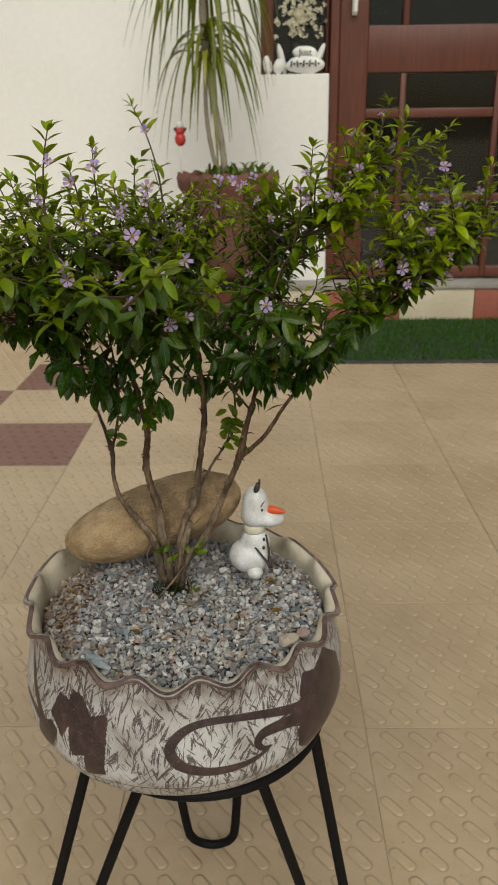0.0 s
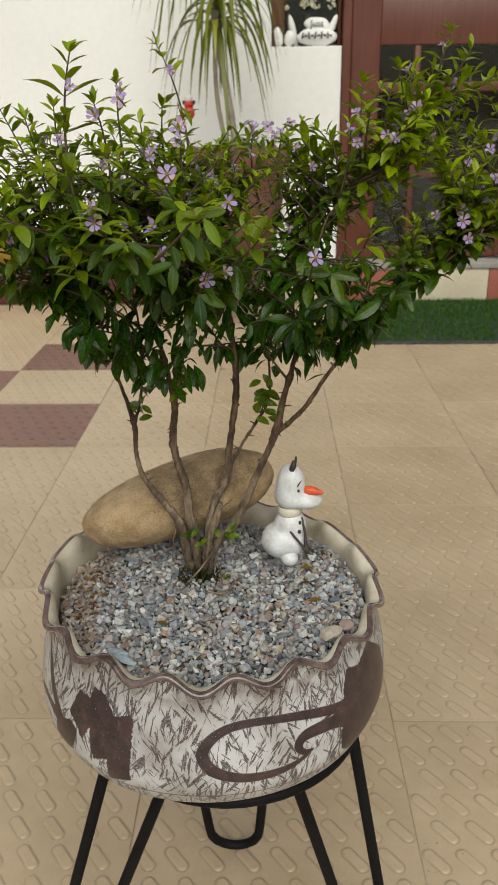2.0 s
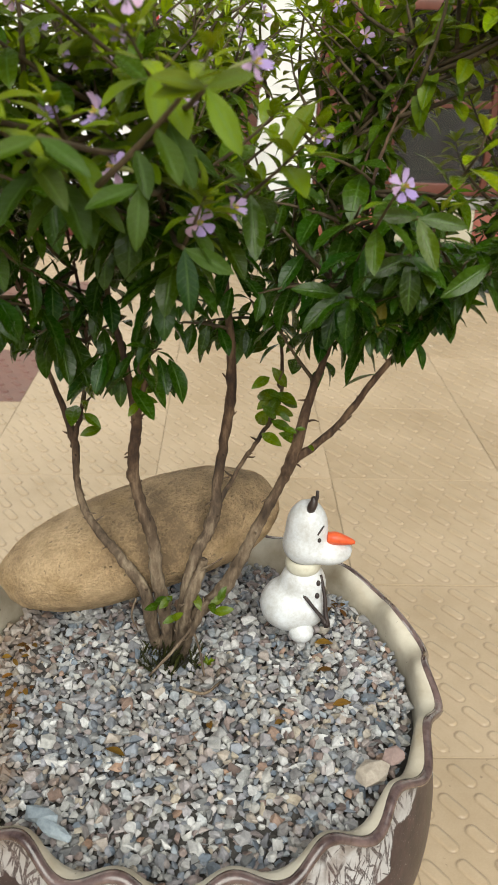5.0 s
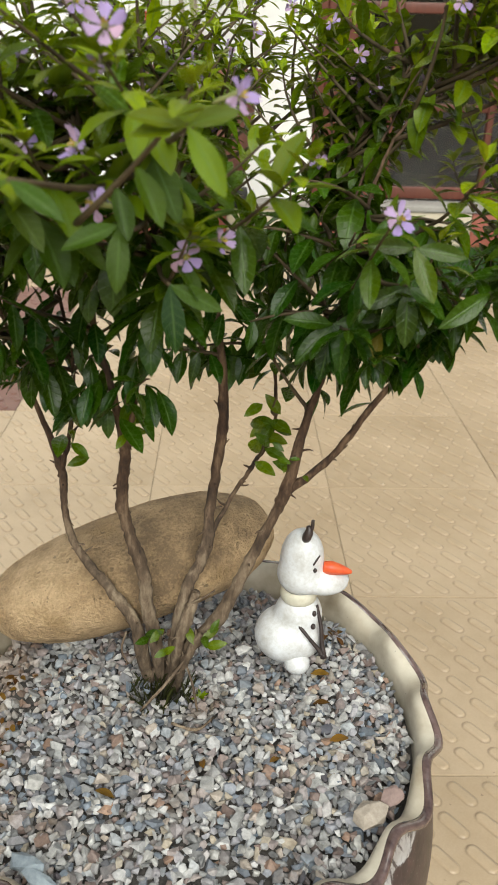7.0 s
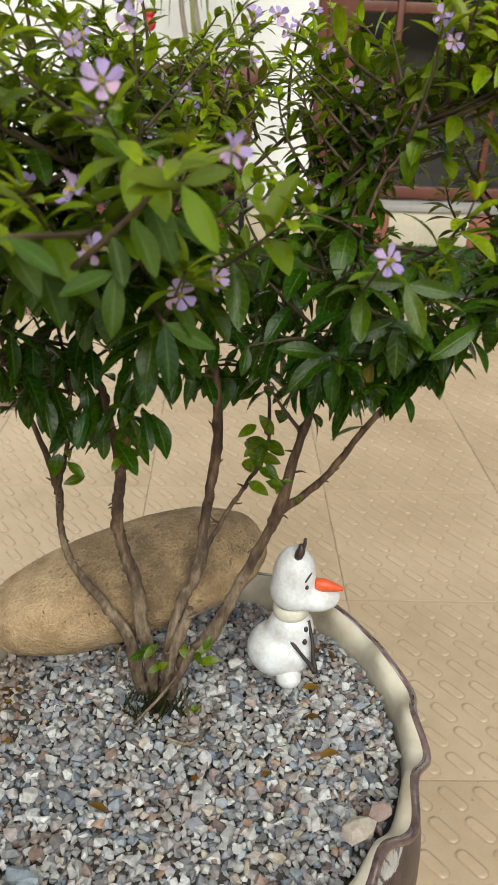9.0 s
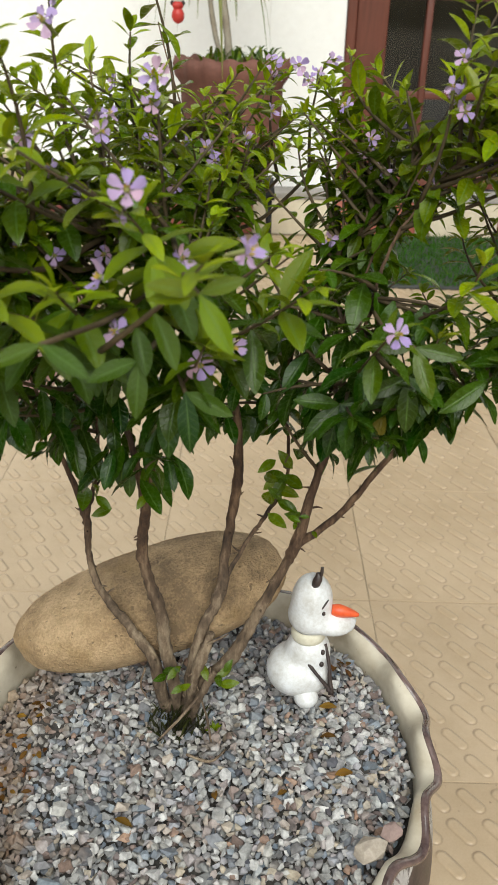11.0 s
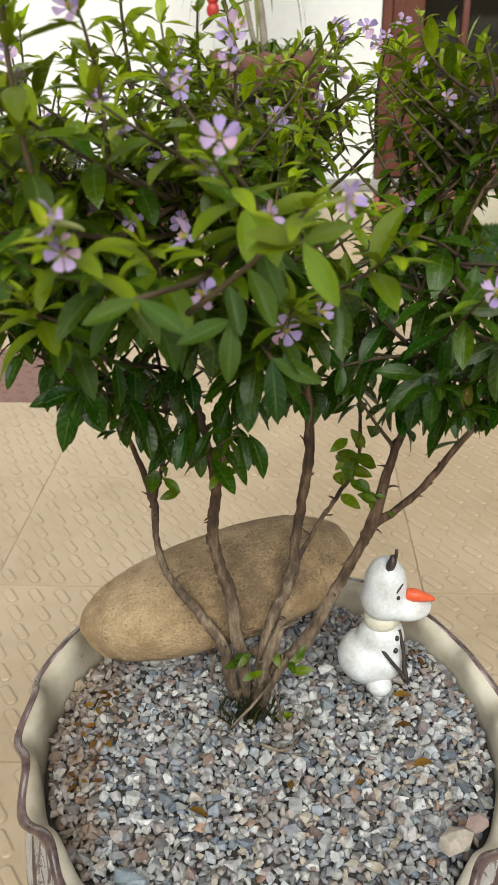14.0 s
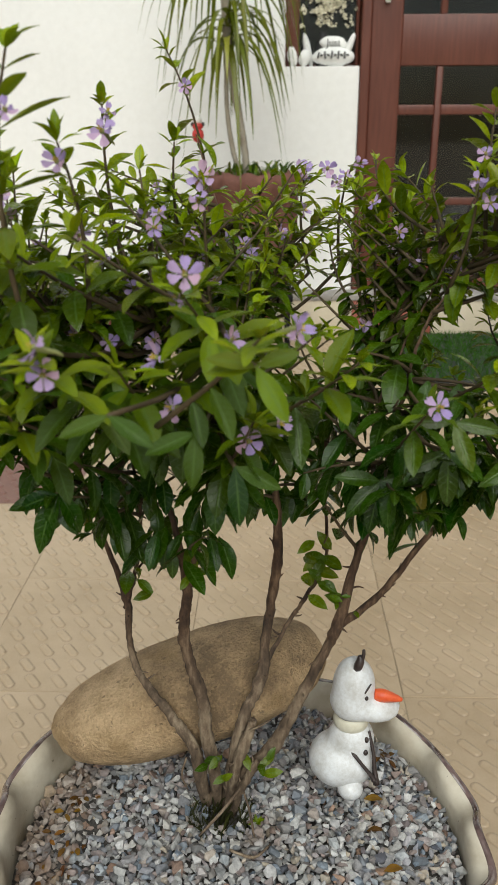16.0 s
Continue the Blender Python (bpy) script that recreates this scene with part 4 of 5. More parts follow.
loose_stone("long pale blue slate chip lying on the gravel", slate, -0.122, 0.481, (0.0085, 0.0030, 0.0022), -0.1, -0.45, 1)
loose_stone("grey blue slate chip lying on the gravel", slate, -0.129, 0.488, (0.0085, 0.0036, 0.0024), 0.05, -0.3, 2)
loose_stone("large beige angular pebble by the rim", beige_rock, 0.012, 0.511, (0.0085, 0.0066, 0.0042), 0.1, 0.5, 3)
loose_stone("dull pink angular pebble by the rim", pink_rock, 0.0225, 0.520, (0.0055, 0.0048, 0.003), 0.0, 0.9, 4)
# ================= the river stone =================
bm = bmesh.new()
bmesh.ops.create_icosphere(bm, subdivisions=5, radius=1)
turn = Euler((0, -0.310, 0.126))
for v in bm.verts:
    p = v.co.copy()
    blunt = min(math.sqrt((1 - min(abs(p.x), 0.9999) ** 2.5) / (1 - min(p.x * p.x, 0.9999))), 1.12)
    fat = blunt * (1.0 + 0.06 * p.x)
    under = 1 - 0.36 * max(0, -p.z) ** 1.5
    v.co = Vector((p.x * 0.0790, p.y * 0.0350 * fat * under, p.z * 0.0290 * fat)) * (1 + 0.05 * noise.noise(p * 1.4 + Vector((3, 1, 0))) + 0.018 * noise.noise(p * 4.0) + 0.006 * noise.noise(p * 13))
    v.co.rotate(turn)
    v.co += Vector((-0.1010, 0.628, 0.4262))
tagged(part("river_stone", bm, boulder_skin), "large smooth brown river stone lying across the pot's rim", "stone")

# ================= the little snowman figure =================
bm = bmesh.new()
FX, FY = -0.0150, 0.606


def blended(centre, lumps, soft, material, detail=4):
    """One smooth skin over several egg shapes, each a row of centre and radii, all seen from a centre inside them."""
    made = bmesh.ops.create_icosphere(bm, subdivisions=detail, radius=1)["verts"]
    d = np.array([v.co.normalized()[:] for v in made])
    c = np.array(centre)
    low, high = np.zeros(len(d)), np.full(len(d), 0.06)
    for _ in range(26):
        r = (low + high) / 2
        p = c + d * r[:, None]
        f = sum(np.exp(-soft * (np.linalg.norm((p - np.array(l[:3])) / np.array(l[3:]), axis=1) - 1) * min(l[3:])) for l in lumps)
        inside = f > 1
        low, high = np.where(inside, r, low), np.where(inside, high, r)
    for v, q in zip(made, c + d * low[:, None]):
        v.co = q
    for f in {f for v in made for f in v.link_faces}:
        f.material_index = material


body_lumps = [(FX - 0.0045, FY, 0.4030, 0.0162, 0.0156, 0.0146), (FX + 0.0035, FY - 0.001, 0.4025, 0.0110, 0.0125, 0.0115), (FX + 0.0014, FY, 0.4160, 0.0122, 0.0112, 0.0138)]
head_lumps = [(FX + 0.0016, FY, 0.4505, 0.0108, 0.0104, 0.0158), (FX + 0.0014, FY, 0.4410, 0.0118, 0.0112, 0.0110), (FX + 0.0130, FY - 0.0008, 0.4378, 0.0128, 0.0104, 0.0068)]
blended((FX, FY, 0.4060), body_lumps, 900, 0)
blended((FX + 0.003, FY, 0.4420), head_lumps, 1000, 0)
ball(bm, (FX + 0.0010, FY - 0.0118, 0.3932), (0.0066, 0.0062, 0.0060))
neck = [(0.0078, 0.4250), (0.0089, 0.4262), (0.0094, 0.4285), (0.0090, 0.4310), (0.0078, 0.4325)]
rings = []
for r, z in smooth_line([(r, 0, z) for r, z in neck], 4)[:, [0, 2]]:
    rings.append([bm.verts.new((FX + 0.0010 + r * math.cos(q), FY + r * math.sin(q) * 0.95, z)) for q in np.linspace(0, 2 * math.pi, 32, endpoint=False)])
for lo, hi in zip(rings, rings[1:]):
    for k in range(32):
        bm.faces.new((lo[k], lo[(k + 1) % 32], hi[(k + 1) % 32], hi[k])).material_index = 1


def dark_stroke(line, material=3):
    v, f = tube_data(smooth_line([(FX + x, FY + y, z, r) for x, y, z, r in line], 4), 7)
    made = [bm.verts.new(p) for p in v]
    for q in f:
        bm.faces.new([made[i] for i in q]).material_index = material


dark_stroke([(0.0120, -0.0032, 0.4468, 0.0028), (0.0155, -0.0036, 0.4466, 0.0035), (0.0195, -0.0040, 0.4460, 0.0029), (0.0240, -0.0045, 0.4452, 0.0017), (0.0260, -0.0048, 0.4448, 0.0008)], 2)
dark_stroke([(0.0015, -0.0040, 0.4620, 0.0016), (0.0028, -0.0052, 0.4655, 0.0024), (0.0036, -0.0050, 0.4688, 0.0020), (0.0030, -0.0044, 0.4712, 0.0009)])
dark_stroke([(0.0036, -0.0046, 0.4660, 0.0012), (0.0050, -0.0044, 0.4705, 0.0010), (0.0052, -0.0040, 0.4742, 0.0008)])
dark_stroke([(0.0005, -0.0100, 0.4165, 0.0011), (0.0060, -0.0132, 0.4105, 0.0009), (0.0115, -0.0150, 0.4040, 0.0012), (0.0125, -0.0155, 0.4020, 0.0016)])
dark_stroke([(0.0098, -0.0040, 0.4240, 0.0011), (0.0122, -0.0085, 0.4150, 0.0010), (0.0130, -0.0120, 0.4060, 0.0013), (0.0140, -0.0150, 0.3990, 0.0018)])
dark_stroke([(0.0062, -0.0094, 0.4520, 0.0005), (0.0078, -0.0086, 0.4545, 0.0005), (0.0094, -0.0070, 0.4560, 0.0003)])
for x, y, z, r in ((0.0072, -0.0092, 0.4488, 0.0010), (0.0086, -0.0078, 0.4215, 0.0013), (0.0082, -0.0098, 0.4150, 0.0013)):
    ball(bm, (FX + x, FY + y, z), (r, r, 1.25 * r), u=10, v=8, material=3)
tagged(part("snowman_figurine", bm, [figure_white, figure_cream, carrot, figure_dark]), "small white snowman figurine with orange nose sitting on the gravel", "figurine")

# ================= the flowering shrub =================
shrub = thing("flowering_shrub", "bushy potted shrub with green leaves and lilac flowers", "shrub", at=(-0.082, 0.587, 0.38))
shrub_at = Vector(shrub.location)
br = random.Random(7)


def into_shrub(ob):
    ob.matrix_parent_inverse = Matrix.Translation(-shrub_at)
    return ob


limb_points, low_points = [], []


def stem(*points):
    """One woody stem from its foot up, as rows of place and thickness."""
    line = smooth_line(points, 7)
    line[:, :3] += np.array([[br.gauss(0, 0.00022) for _ in range(3)] for _ in line])
    knots = np.array([1 + max(0, br.gauss(0, 0.08)) for _ in line])
    line[:, 3] *= knots * np.interp(line[:, 2], [0.39, 0.43, 0.52, 0.58, 0.64], [0.40, 0.50, 0.46, 0.44, 0.34])
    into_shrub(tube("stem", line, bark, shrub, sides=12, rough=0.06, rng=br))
    limb_points.extend(tuple(p) for p in line if p[2] > 0.515)
    low_points.extend(p for p in smooth_line(points, 6) if 0.40 < p[2] < 0.60)


stem((-0.0885, 0.595, 0.374, 0.008), (-0.092, 0.588, 0.405, 0.0076), (-0.094, 0.586, 0.423, 0.0062), (-0.1, 0.588, 0.434, 0.0054), (-0.11, 0.593, 0.445, 0.0048), (-0.119, 0.598, 0.454, 0.0042), (-0.126, 0.603, 0.466, 0.0038), (-0.128, 0.606, 0.48, 0.0034), (-0.128, 0.607, 0.497, 0.0042), (-0.134, 0.606, 0.522, 0.0027), (-0.143, 0.6, 0.565, 0.0017), (-0.155, 0.59, 0.62, 0.0011))
stem((-0.129, 0.607, 0.494, 0.0028), (-0.121, 0.602, 0.522, 0.0021), (-0.116, 0.59, 0.56, 0.0018), (-0.118, 0.56, 0.63, 0.0012))
stem((-0.084, 0.595, 0.374, 0.008), (-0.085, 0.587, 0.413, 0.0074), (-0.088, 0.584, 0.434, 0.0064), (-0.089, 0.583, 0.456, 0.006), (-0.093, 0.583, 0.472, 0.0058), (-0.097, 0.584, 0.489, 0.0056), (-0.097, 0.584, 0.502, 0.0056), (-0.095, 0.584, 0.519, 0.0052), (-0.098, 0.582, 0.545, 0.0036), (-0.104, 0.572, 0.59, 0.002), (-0.1, 0.55, 0.65, 0.0012))
stem((-0.095, 0.584, 0.52, 0.0034), (-0.086, 0.575, 0.56, 0.0021), (-0.078, 0.555, 0.61, 0.0016), (-0.075, 0.535, 0.655, 0.001))
stem((-0.08, 0.596, 0.374, 0.007), (-0.075, 0.588, 0.416, 0.0068), (-0.07, 0.588, 0.442, 0.0058), (-0.064, 0.593, 0.454, 0.0056), (-0.06, 0.599, 0.463, 0.0062), (-0.059, 0.604, 0.478, 0.005), (-0.055, 0.609, 0.506, 0.0052), (-0.053, 0.61, 0.53, 0.005), (-0.057, 0.615, 0.575, 0.0034), (-0.07, 0.64, 0.64, 0.0014), (-0.095, 0.69, 0.715, 0.0009))
stem((-0.063, 0.598, 0.459, 0.0026), (-0.049, 0.609, 0.482, 0.0022), (-0.038, 0.615, 0.498, 0.0021), (-0.029, 0.62, 0.516, 0.0019), (-0.03, 0.621, 0.555, 0.0017), (-0.029, 0.62, 0.591, 0.0016), (-0.009, 0.618, 0.63, 0.0014), (0.01, 0.618, 0.658, 0.0012), (0.03, 0.622, 0.69, 0.0009))
stem((-0.078, 0.594, 0.374, 0.008), (-0.071, 0.586, 0.407, 0.008), (-0.058, 0.584, 0.424, 0.008), (-0.05, 0.584, 0.439, 0.0066), (-0.043, 0.584, 0.456, 0.0056), (-0.036, 0.584, 0.473, 0.005), (-0.029, 0.585, 0.489, 0.0048), (-0.024, 0.585, 0.504, 0.006), (-0.017, 0.59, 0.533, 0.004), (-0.01, 0.59, 0.56, 0.0034), (-0.001, 0.59, 0.609, 0.002), (0.004, 0.59, 0.635, 0.0018), (0.019, 0.592, 0.661, 0.0015), (0.042, 0.596, 0.684, 0.0013), (0.07, 0.602, 0.712, 0.0009))
stem((-0.025, 0.585, 0.499, 0.004), (-0.006, 0.585, 0.517, 0.0034), (0.011, 0.586, 0.543, 0.003), (0.036, 0.59, 0.572, 0.0019), (0.07, 0.595, 0.604, 0.0016), (0.104, 0.6, 0.627, 0.0013), (0.15, 0.605, 0.66, 0.0008))
stem((-0.01, 0.59, 0.56, 0.0018), (-0.012, 0.594, 0.6, 0.0015), (0.006, 0.6, 0.645, 0.0012), (0.03, 0.612, 0.69, 0.0008))
stem((-0.079, 0.593, 0.374, 0.0066), (-0.074, 0.583, 0.414, 0.0058), (-0.069, 0.582, 0.432, 0.0056), (-0.0645, 0.583, 0.446, 0.004))
stem((-0.077, 0.59, 0.376, 0.005), (-0.071, 0.58, 0.404, 0.0044), (-0.066, 0.578, 0.418, 0.004), (-0.0625, 0.578, 0.425, 0.0026))
limb_points = np.array(limb_points)

# thin roots, dead stubs and snags on the stems
verts, faces = [], []


def snag(points):
    v, f = tube_data(smooth_line(points, 4), 6, 0.1, br)
    b = len(verts)
    verts.extend(v)
    faces.extend([tuple(i + b for i in q) for q in f])


for k in range(6):
    a, r = br.uniform(0, 2 * math.pi), br.uniform(0.006, 0.013)
    x, y = -0.082 + r * math.cos(a), 0.590 + r * math.sin(a)
    snag([(-0.082 + 0.3 * r * math.cos(a), 0.590 + 0.3 * r * math.sin(a), 0.398, 0.0015), (-0.082 + 0.7 * r * math.cos(a), 0.590 + 0.7 * r * math.sin(a), 0.391, 0.0013), (x, y, 0.381, 0.0008)])
for k in range(120):
    p = br.choice(low_points)
    d = Vector((br.gauss(0, 1), br.gauss(0, 1), br.gauss(0.4, 0.6))).normalized() * br.uniform(0.003, 0.008)
    q = Vector(p[:3])
    snag([(*q, 0.0007), (*(q + d * 0.6), 0.0005), (*(q + d + Vector((0, 0, br.uniform(-0.002, 0.002)))), 0.0002)])
for line in ([(-0.064, 0.570, 0.384, 0.0007), (-0.067, 0.577, 0.396, 0.0006), (-0.072, 0.582, 0.410, 0.0004)], [(-0.092, 0.570, 0.384, 0.0006), (-0.082, 0.574, 0.394, 0.0008), (-0.071, 0.578, 0.408, 0.0007), (-0.064, 0.580, 0.420, 0.0004)],
             [(-0.098, 0.580, 0.425, 0.0006), (-0.100, 0.575, 0.418, 0.0005), (-0.097, 0.574, 0.410, 0.0003)], [(-0.070, 0.583, 0.438, 0.0007), (-0.062, 0.578, 0.446, 0.0005), (-0.056, 0.576, 0.452, 0.0003)],
             [(-0.076, 0.560, 0.386, 0.0008), (-0.064, 0.556, 0.386, 0.0008), (-0.056, 0.562, 0.388, 0.0005)]):
    snag(line)
tagged(into_shrub(from_mesh("snag", mesh_of("snag", verts, faces), bark, shrub)), kind="stuff")

sr = random.Random(5)

# ---- leaves: one template, bent and folded in several ways ----
STATIONS = [0.0, 0.08, 0.22, 0.40, 0.58, 0.76, 0.90, 1.0]
BREADTH = [0.06, 0.27, 0.70, 0.97, 1.0, 0.78, 0.42, 0.0]
ACROSS = (-1.0, -0.5, 0.0, 0.5, 1.0)


def template(droop, fold, wide, twist):
    """Points of a leaf of length 1 along x, and its faces."""
    pts = []
    for s, w in zip(STATIONS, BREADTH):
        for e in ACROSS:
            y = e * w * wide * 0.5
            z = fold * abs(e) * w * wide * 0.5 - droop * s * s + 0.014 * math.sin(8 * s + 3 * e) * abs(e)
            pts.append((s - 0.25 * droop * s * s, y * math.cos(twist * s) - z * math.sin(twist * s) * 0.3, z + y * math.sin(twist * s)))
    n = len(ACROSS)
    quads = [(i * n + k, i * n + k + 1, (i + 1) * n + k + 1, (i + 1) * n + k) for i in range(len(STATIONS) - 1) for k in range(n - 1)]
    return np.array(pts), quads


# five broad old leaves, three narrower ones of the upper shoots, and the rounder leaf of the sprigs on bare wood
TEMPLATES = [template(d, f, w, t) for d, f, w, t in ((0.14, 0.32, 0.36, 0.25), (0.26, 0.24, 0.42, -0.3), (0.06, 0.36, 0.34, 0.4), (0.34, 0.22, 0.40, -0.15), (0.20, 0.28, 0.33, -0.5), (0.20, 0.32, 0.34, 0.3), (0.08, 0.36, 0.31, -0.2), (0.30, 0.28, 0.36, 0.15), (0.18, 0.20, 0.56, 0.2))]
RIB = [abs(e) for _ in STATIONS for e in ACROSS]
SPAN = [s for s in STATIONS for _ in ACROSS]
leaves = []  # origin, direction, up, length, paleness by age and painted light from 0 (old) to 1 (young), template
flowers = []  # place, facing, size
twigs_v, twigs_f = [], []


def add_twig(line, sides=5):
    v, f = tube_data(line, sides)
    b = len(twigs_v)
    twigs_v.extend(v)
    twigs_f.extend([tuple(i + b for i in q) for q in f])


def add_leaf(p, d, up, size, age_light):
    young = age_light > 0.45 or Vector(p).z > 0.685
    leaves.append((Vector(p), Vector(d).normalized(), Vector(up), size, age_light, 5 + sr.randrange(3) if young else sr.randrange(5)))


def shoot(start, tip, bloom=0.0, full=0.0190, first=0.12, gap=0.0075, old=0.0, sag=0.06):
    """A leafy shoot from a limb to its tip: opposite pairs of leaves, each pair turned across the last, small and pale at the end. Old leaves hang."""
    a, b = Vector(start), Vector(tip)
    span = (b - a).length
    fresh = 0.062 if b.x > 0.02 and b.z > 0.63 else 0.040  # the reaching half is paler: more young growth, and caught light put into the colour
    mid = a.lerp(b, 0.55) + Vector((sr.gauss(0, 0.08), sr.gauss(0, 0.08), -sag)) * span + (b - a).cross(Vector((0, 0, 1))) * sr.uniform(-0.1, 0.1)
    n = max(int(span / 0.010), 5)
    line = []
    for i in range(n + 1):
        s = i / n
        p = a * (1 - s) ** 2 + mid * (2 * s * (1 - s)) + b * s * s
        line.append((*p, 0.00068 * (1 - s) + 0.00036))
    line = np.array(line)
    add_twig(line)
    pts = [Vector(q[:3]) for q in line]
    pos, turn = span * first, sr.uniform(0, math.pi)
    while pos < span:
        s = pos / span
        i = min(int(s * n), n - 1)
        p = pts[i].lerp(pts[i + 1], s * n - i)
        axis = (pts[i + 1] - pts[i]).normalized()
        side = axis.orthogonal().normalized()
        side.rotate(Matrix.Rotation(turn, 3, axis))
        left = span - pos
        size = full * min(1.0, 0.45 + left / 0.040) * sr.uniform(0.78, 1.15)
        age_light = min(max(1.0 - left / fresh, 0), 1) * (1 - old)
        hang = min(max((0.685 - p.z) / 0.11, 0), 1) * (0.4 if p.x > 0.045 else 1.0)
        for sign in (1, -1):
            if sr.random() < 0.08:
                continue
            out = side * sign
            out.z *= 0.5
            d = out + axis * (0.25 + 0.55 * age_light + sr.uniform(-0.12, 0.2)) + Vector((0, 0, -(0.20 + 0.85 * hang) * (1 - 0.8 * age_light) + sr.uniform(-0.40, 0.40)))
            add_leaf(p, d, out * 0.9 * hang + axis * 0.5 * (1 - hang) + Vector((0, 0, 0.8)), size, age_light * 0.8 + sr.uniform(0, 0.18))
        if sr.random() < 0.22 and left > 0.02:  # a small side sprig
            for _ in range(3):
                d = side.cross(axis) * sr.choice((-1, 1)) + axis * 0.9 + Vector((sr.gauss(0, 0.5), sr.gauss(0, 0.5), sr.gauss(0.1, 0.4)))
                add_leaf(p, d, (0, 0, 1), full * sr.uniform(0.40, 0.62), 0.35 + sr.uniform(0, 0.35))
        turn += math.pi / 2 + sr.uniform(-0.25, 0.25)
        pos += gap * sr.uniform(0.75, 1.3) * (0.40 + 0.60 * min(1, left / 0.03))
    axis = (pts[-1] - pts[-2]).normalized()
    for k in range(4):
        d = axis * 1.0 + Vector((sr.gauss(0, 0.6), sr.gauss(0, 0.6), sr.gauss(0.1, 0.3)))
        add_leaf(pts[-1], d, (0, 0, 1), full * sr.uniform(0.32, 0.60), 0.9 * (1 - old) + 0.1)
    if sr.random() < bloom:
        for k in range(1 if sr.random() < 0.6 else 2):
            i = max(n - 1 - sr.randrange(3), 1)
            out = Vector((sr.gauss(0, 0.6), sr.gauss(-0.45, 0.5), sr.gauss(0.35, 0.35)))
            flowers.append((pts[i] + out.normalized() * 0.008, out, sr.uniform(0.0045, 0.0058)))


def underside(x, y):
    """The lowest a leaf of the crown hangs: in tassels round each stem."""
    return float(np.interp(x, [-0.22, -0.185, -0.160, -0.137, -0.109, -0.092, -0.074, -0.062, -0.047, -0.037, -0.014, 0.001, 0.018, 0.030, 0.050, 0.083, 0.118, 0.150],
                           [0.590, 0.580, 0.550, 0.542, 0.527, 0.520, 0.536, 0.566, 0.553, 0.545, 0.553, 0.545, 0.545, 0.556, 0.579, 0.613, 0.633, 0.658])) + 0.42 * max(-0.06, 0.575 - y)


def nearest_limb(tip, least=0.03):
    """A limb point below the tip to grow from."""
    d = np.linalg.norm(limb_points[:, :3] - np.array(tip), axis=1) + 1.5 * np.maximum(0, limb_points[:, 2] + least - tip[2]) + np.random.default_rng(int(abs(tip[0]) * 1e5)).uniform(0, 0.02, len(limb_points))
    return limb_points[int(np.argmin(d)), :3]


def upright(tip, lean, tall, bloom=0.95, full=0.0195, gap=0.0095):
    """A shoot that stands up out of the crown, leafy from its foot, on a bare twig from the nearest limb."""
    foot = (tip[0] + lean, tip[1] + 0.010, tip[2] - tall)
    limb = nearest_limb(foot, 0.0)
    mid = [(limb[i] + foot[i]) / 2 for i in range(3)]
    add_twig(smooth_line([(*limb, 0.0011), (mid[0], mid[1], mid[2] - 0.006, 0.0010), (*foot, 0.0009)], 4))
    shoot(foot, tip, bloom=bloom, full=full, first=0.04, gap=gap, sag=0.0)


# shoots whose tips stand out along the top and on the near side
for tip, lean, tall, full in (((-0.127, 0.495, 0.737), -0.004, 0.085, 0.0215), ((-0.111, 0.712, 0.755), 0.020, 0.085, 0.0190), ((-0.122, 0.593, 0.726), 0.004, 0.070, 0.0180), ((-0.122, 0.520, 0.713), 0.003, 0.060, 0.0190), ((-0.081, 0.559, 0.698), 0.002, 0.060, 0.0190),
                              ((-0.041, 0.690, 0.695), 0.004, 0.050, 0.0170), ((-0.018, 0.688, 0.698), -0.003, 0.050, 0.0170), ((-0.150, 0.545, 0.712), 0.006, 0.065, 0.0190), ((-0.171, 0.560, 0.706), 0.008, 0.065, 0.0190), ((-0.098, 0.620, 0.712), 0.002, 0.055, 0.0175)):
    upright(tip, lean, tall, full=full)
for tip in ((0.080, 0.600, 0.752), (0.098, 0.610, 0.730), (0.118, 0.600, 0.718), (0.062, 0.620, 0.733), (0.029, 0.600, 0.724), (0.150, 0.605, 0.690), (0.158, 0.600, 0.668), (0.068, 0.590, 0.694), (0.020, 0.580, 0.700)):
    shoot(nearest_limb(tip, 0.05), tip, bloom=0.85, full=0.0190, gap=0.0095, sag=0.0)
for tip in ((-0.090, 0.496, 0.648), (-0.116, 0.452, 0.664), (-0.098, 0.470, 0.656), (-0.004, 0.512, 0.632), (-0.062, 0.512, 0.624), (-0.082, 0.484, 0.674), (0.110, 0.580, 0.648), (0.090, 0.575, 0.650), (0.060, 0.570, 0.645),
            (-0.150, 0.500, 0.680), (-0.172, 0.550, 0.640), (-0.185, 0.540, 0.668), (0.030, 0.545, 0.645), (0.016, 0.535, 0.622), (-0.132, 0.478, 0.640), (-0.030, 0.500, 0.650)):
    shoot(nearest_limb(tip, 0.05), tip, bloom=0.3, full=0.0205)
for tip in ((-0.189, 0.565, 0.618), (-0.212, 0.580, 0.606), (-0.215, 0.570, 0.680), (-0.226, 0.560, 0.655), (-0.210, 0.550, 0.700), (-0.236, 0.590, 0.672), (-0.222, 0.610, 0.700), (-0.205, 0.620, 0.715), (0.085, 0.590, 0.608), (0.125, 0.600, 0.632)):
    shoot(nearest_limb(tip, 0.0), tip, bloom=0.2)
shoot((-0.143, 0.570, 0.598), (-0.204, 0.575, 0.612), full=0.0180, first=0.1, gap=0.0085, old=0.3, sag=-0.12)
# a low side shoot with a few large leaves hanging from its end
shoot((-0.112, 0.580, 0.572), (-0.139, 0.537, 0.588), full=0.0235, first=0.55, gap=0.011, old=0.8)

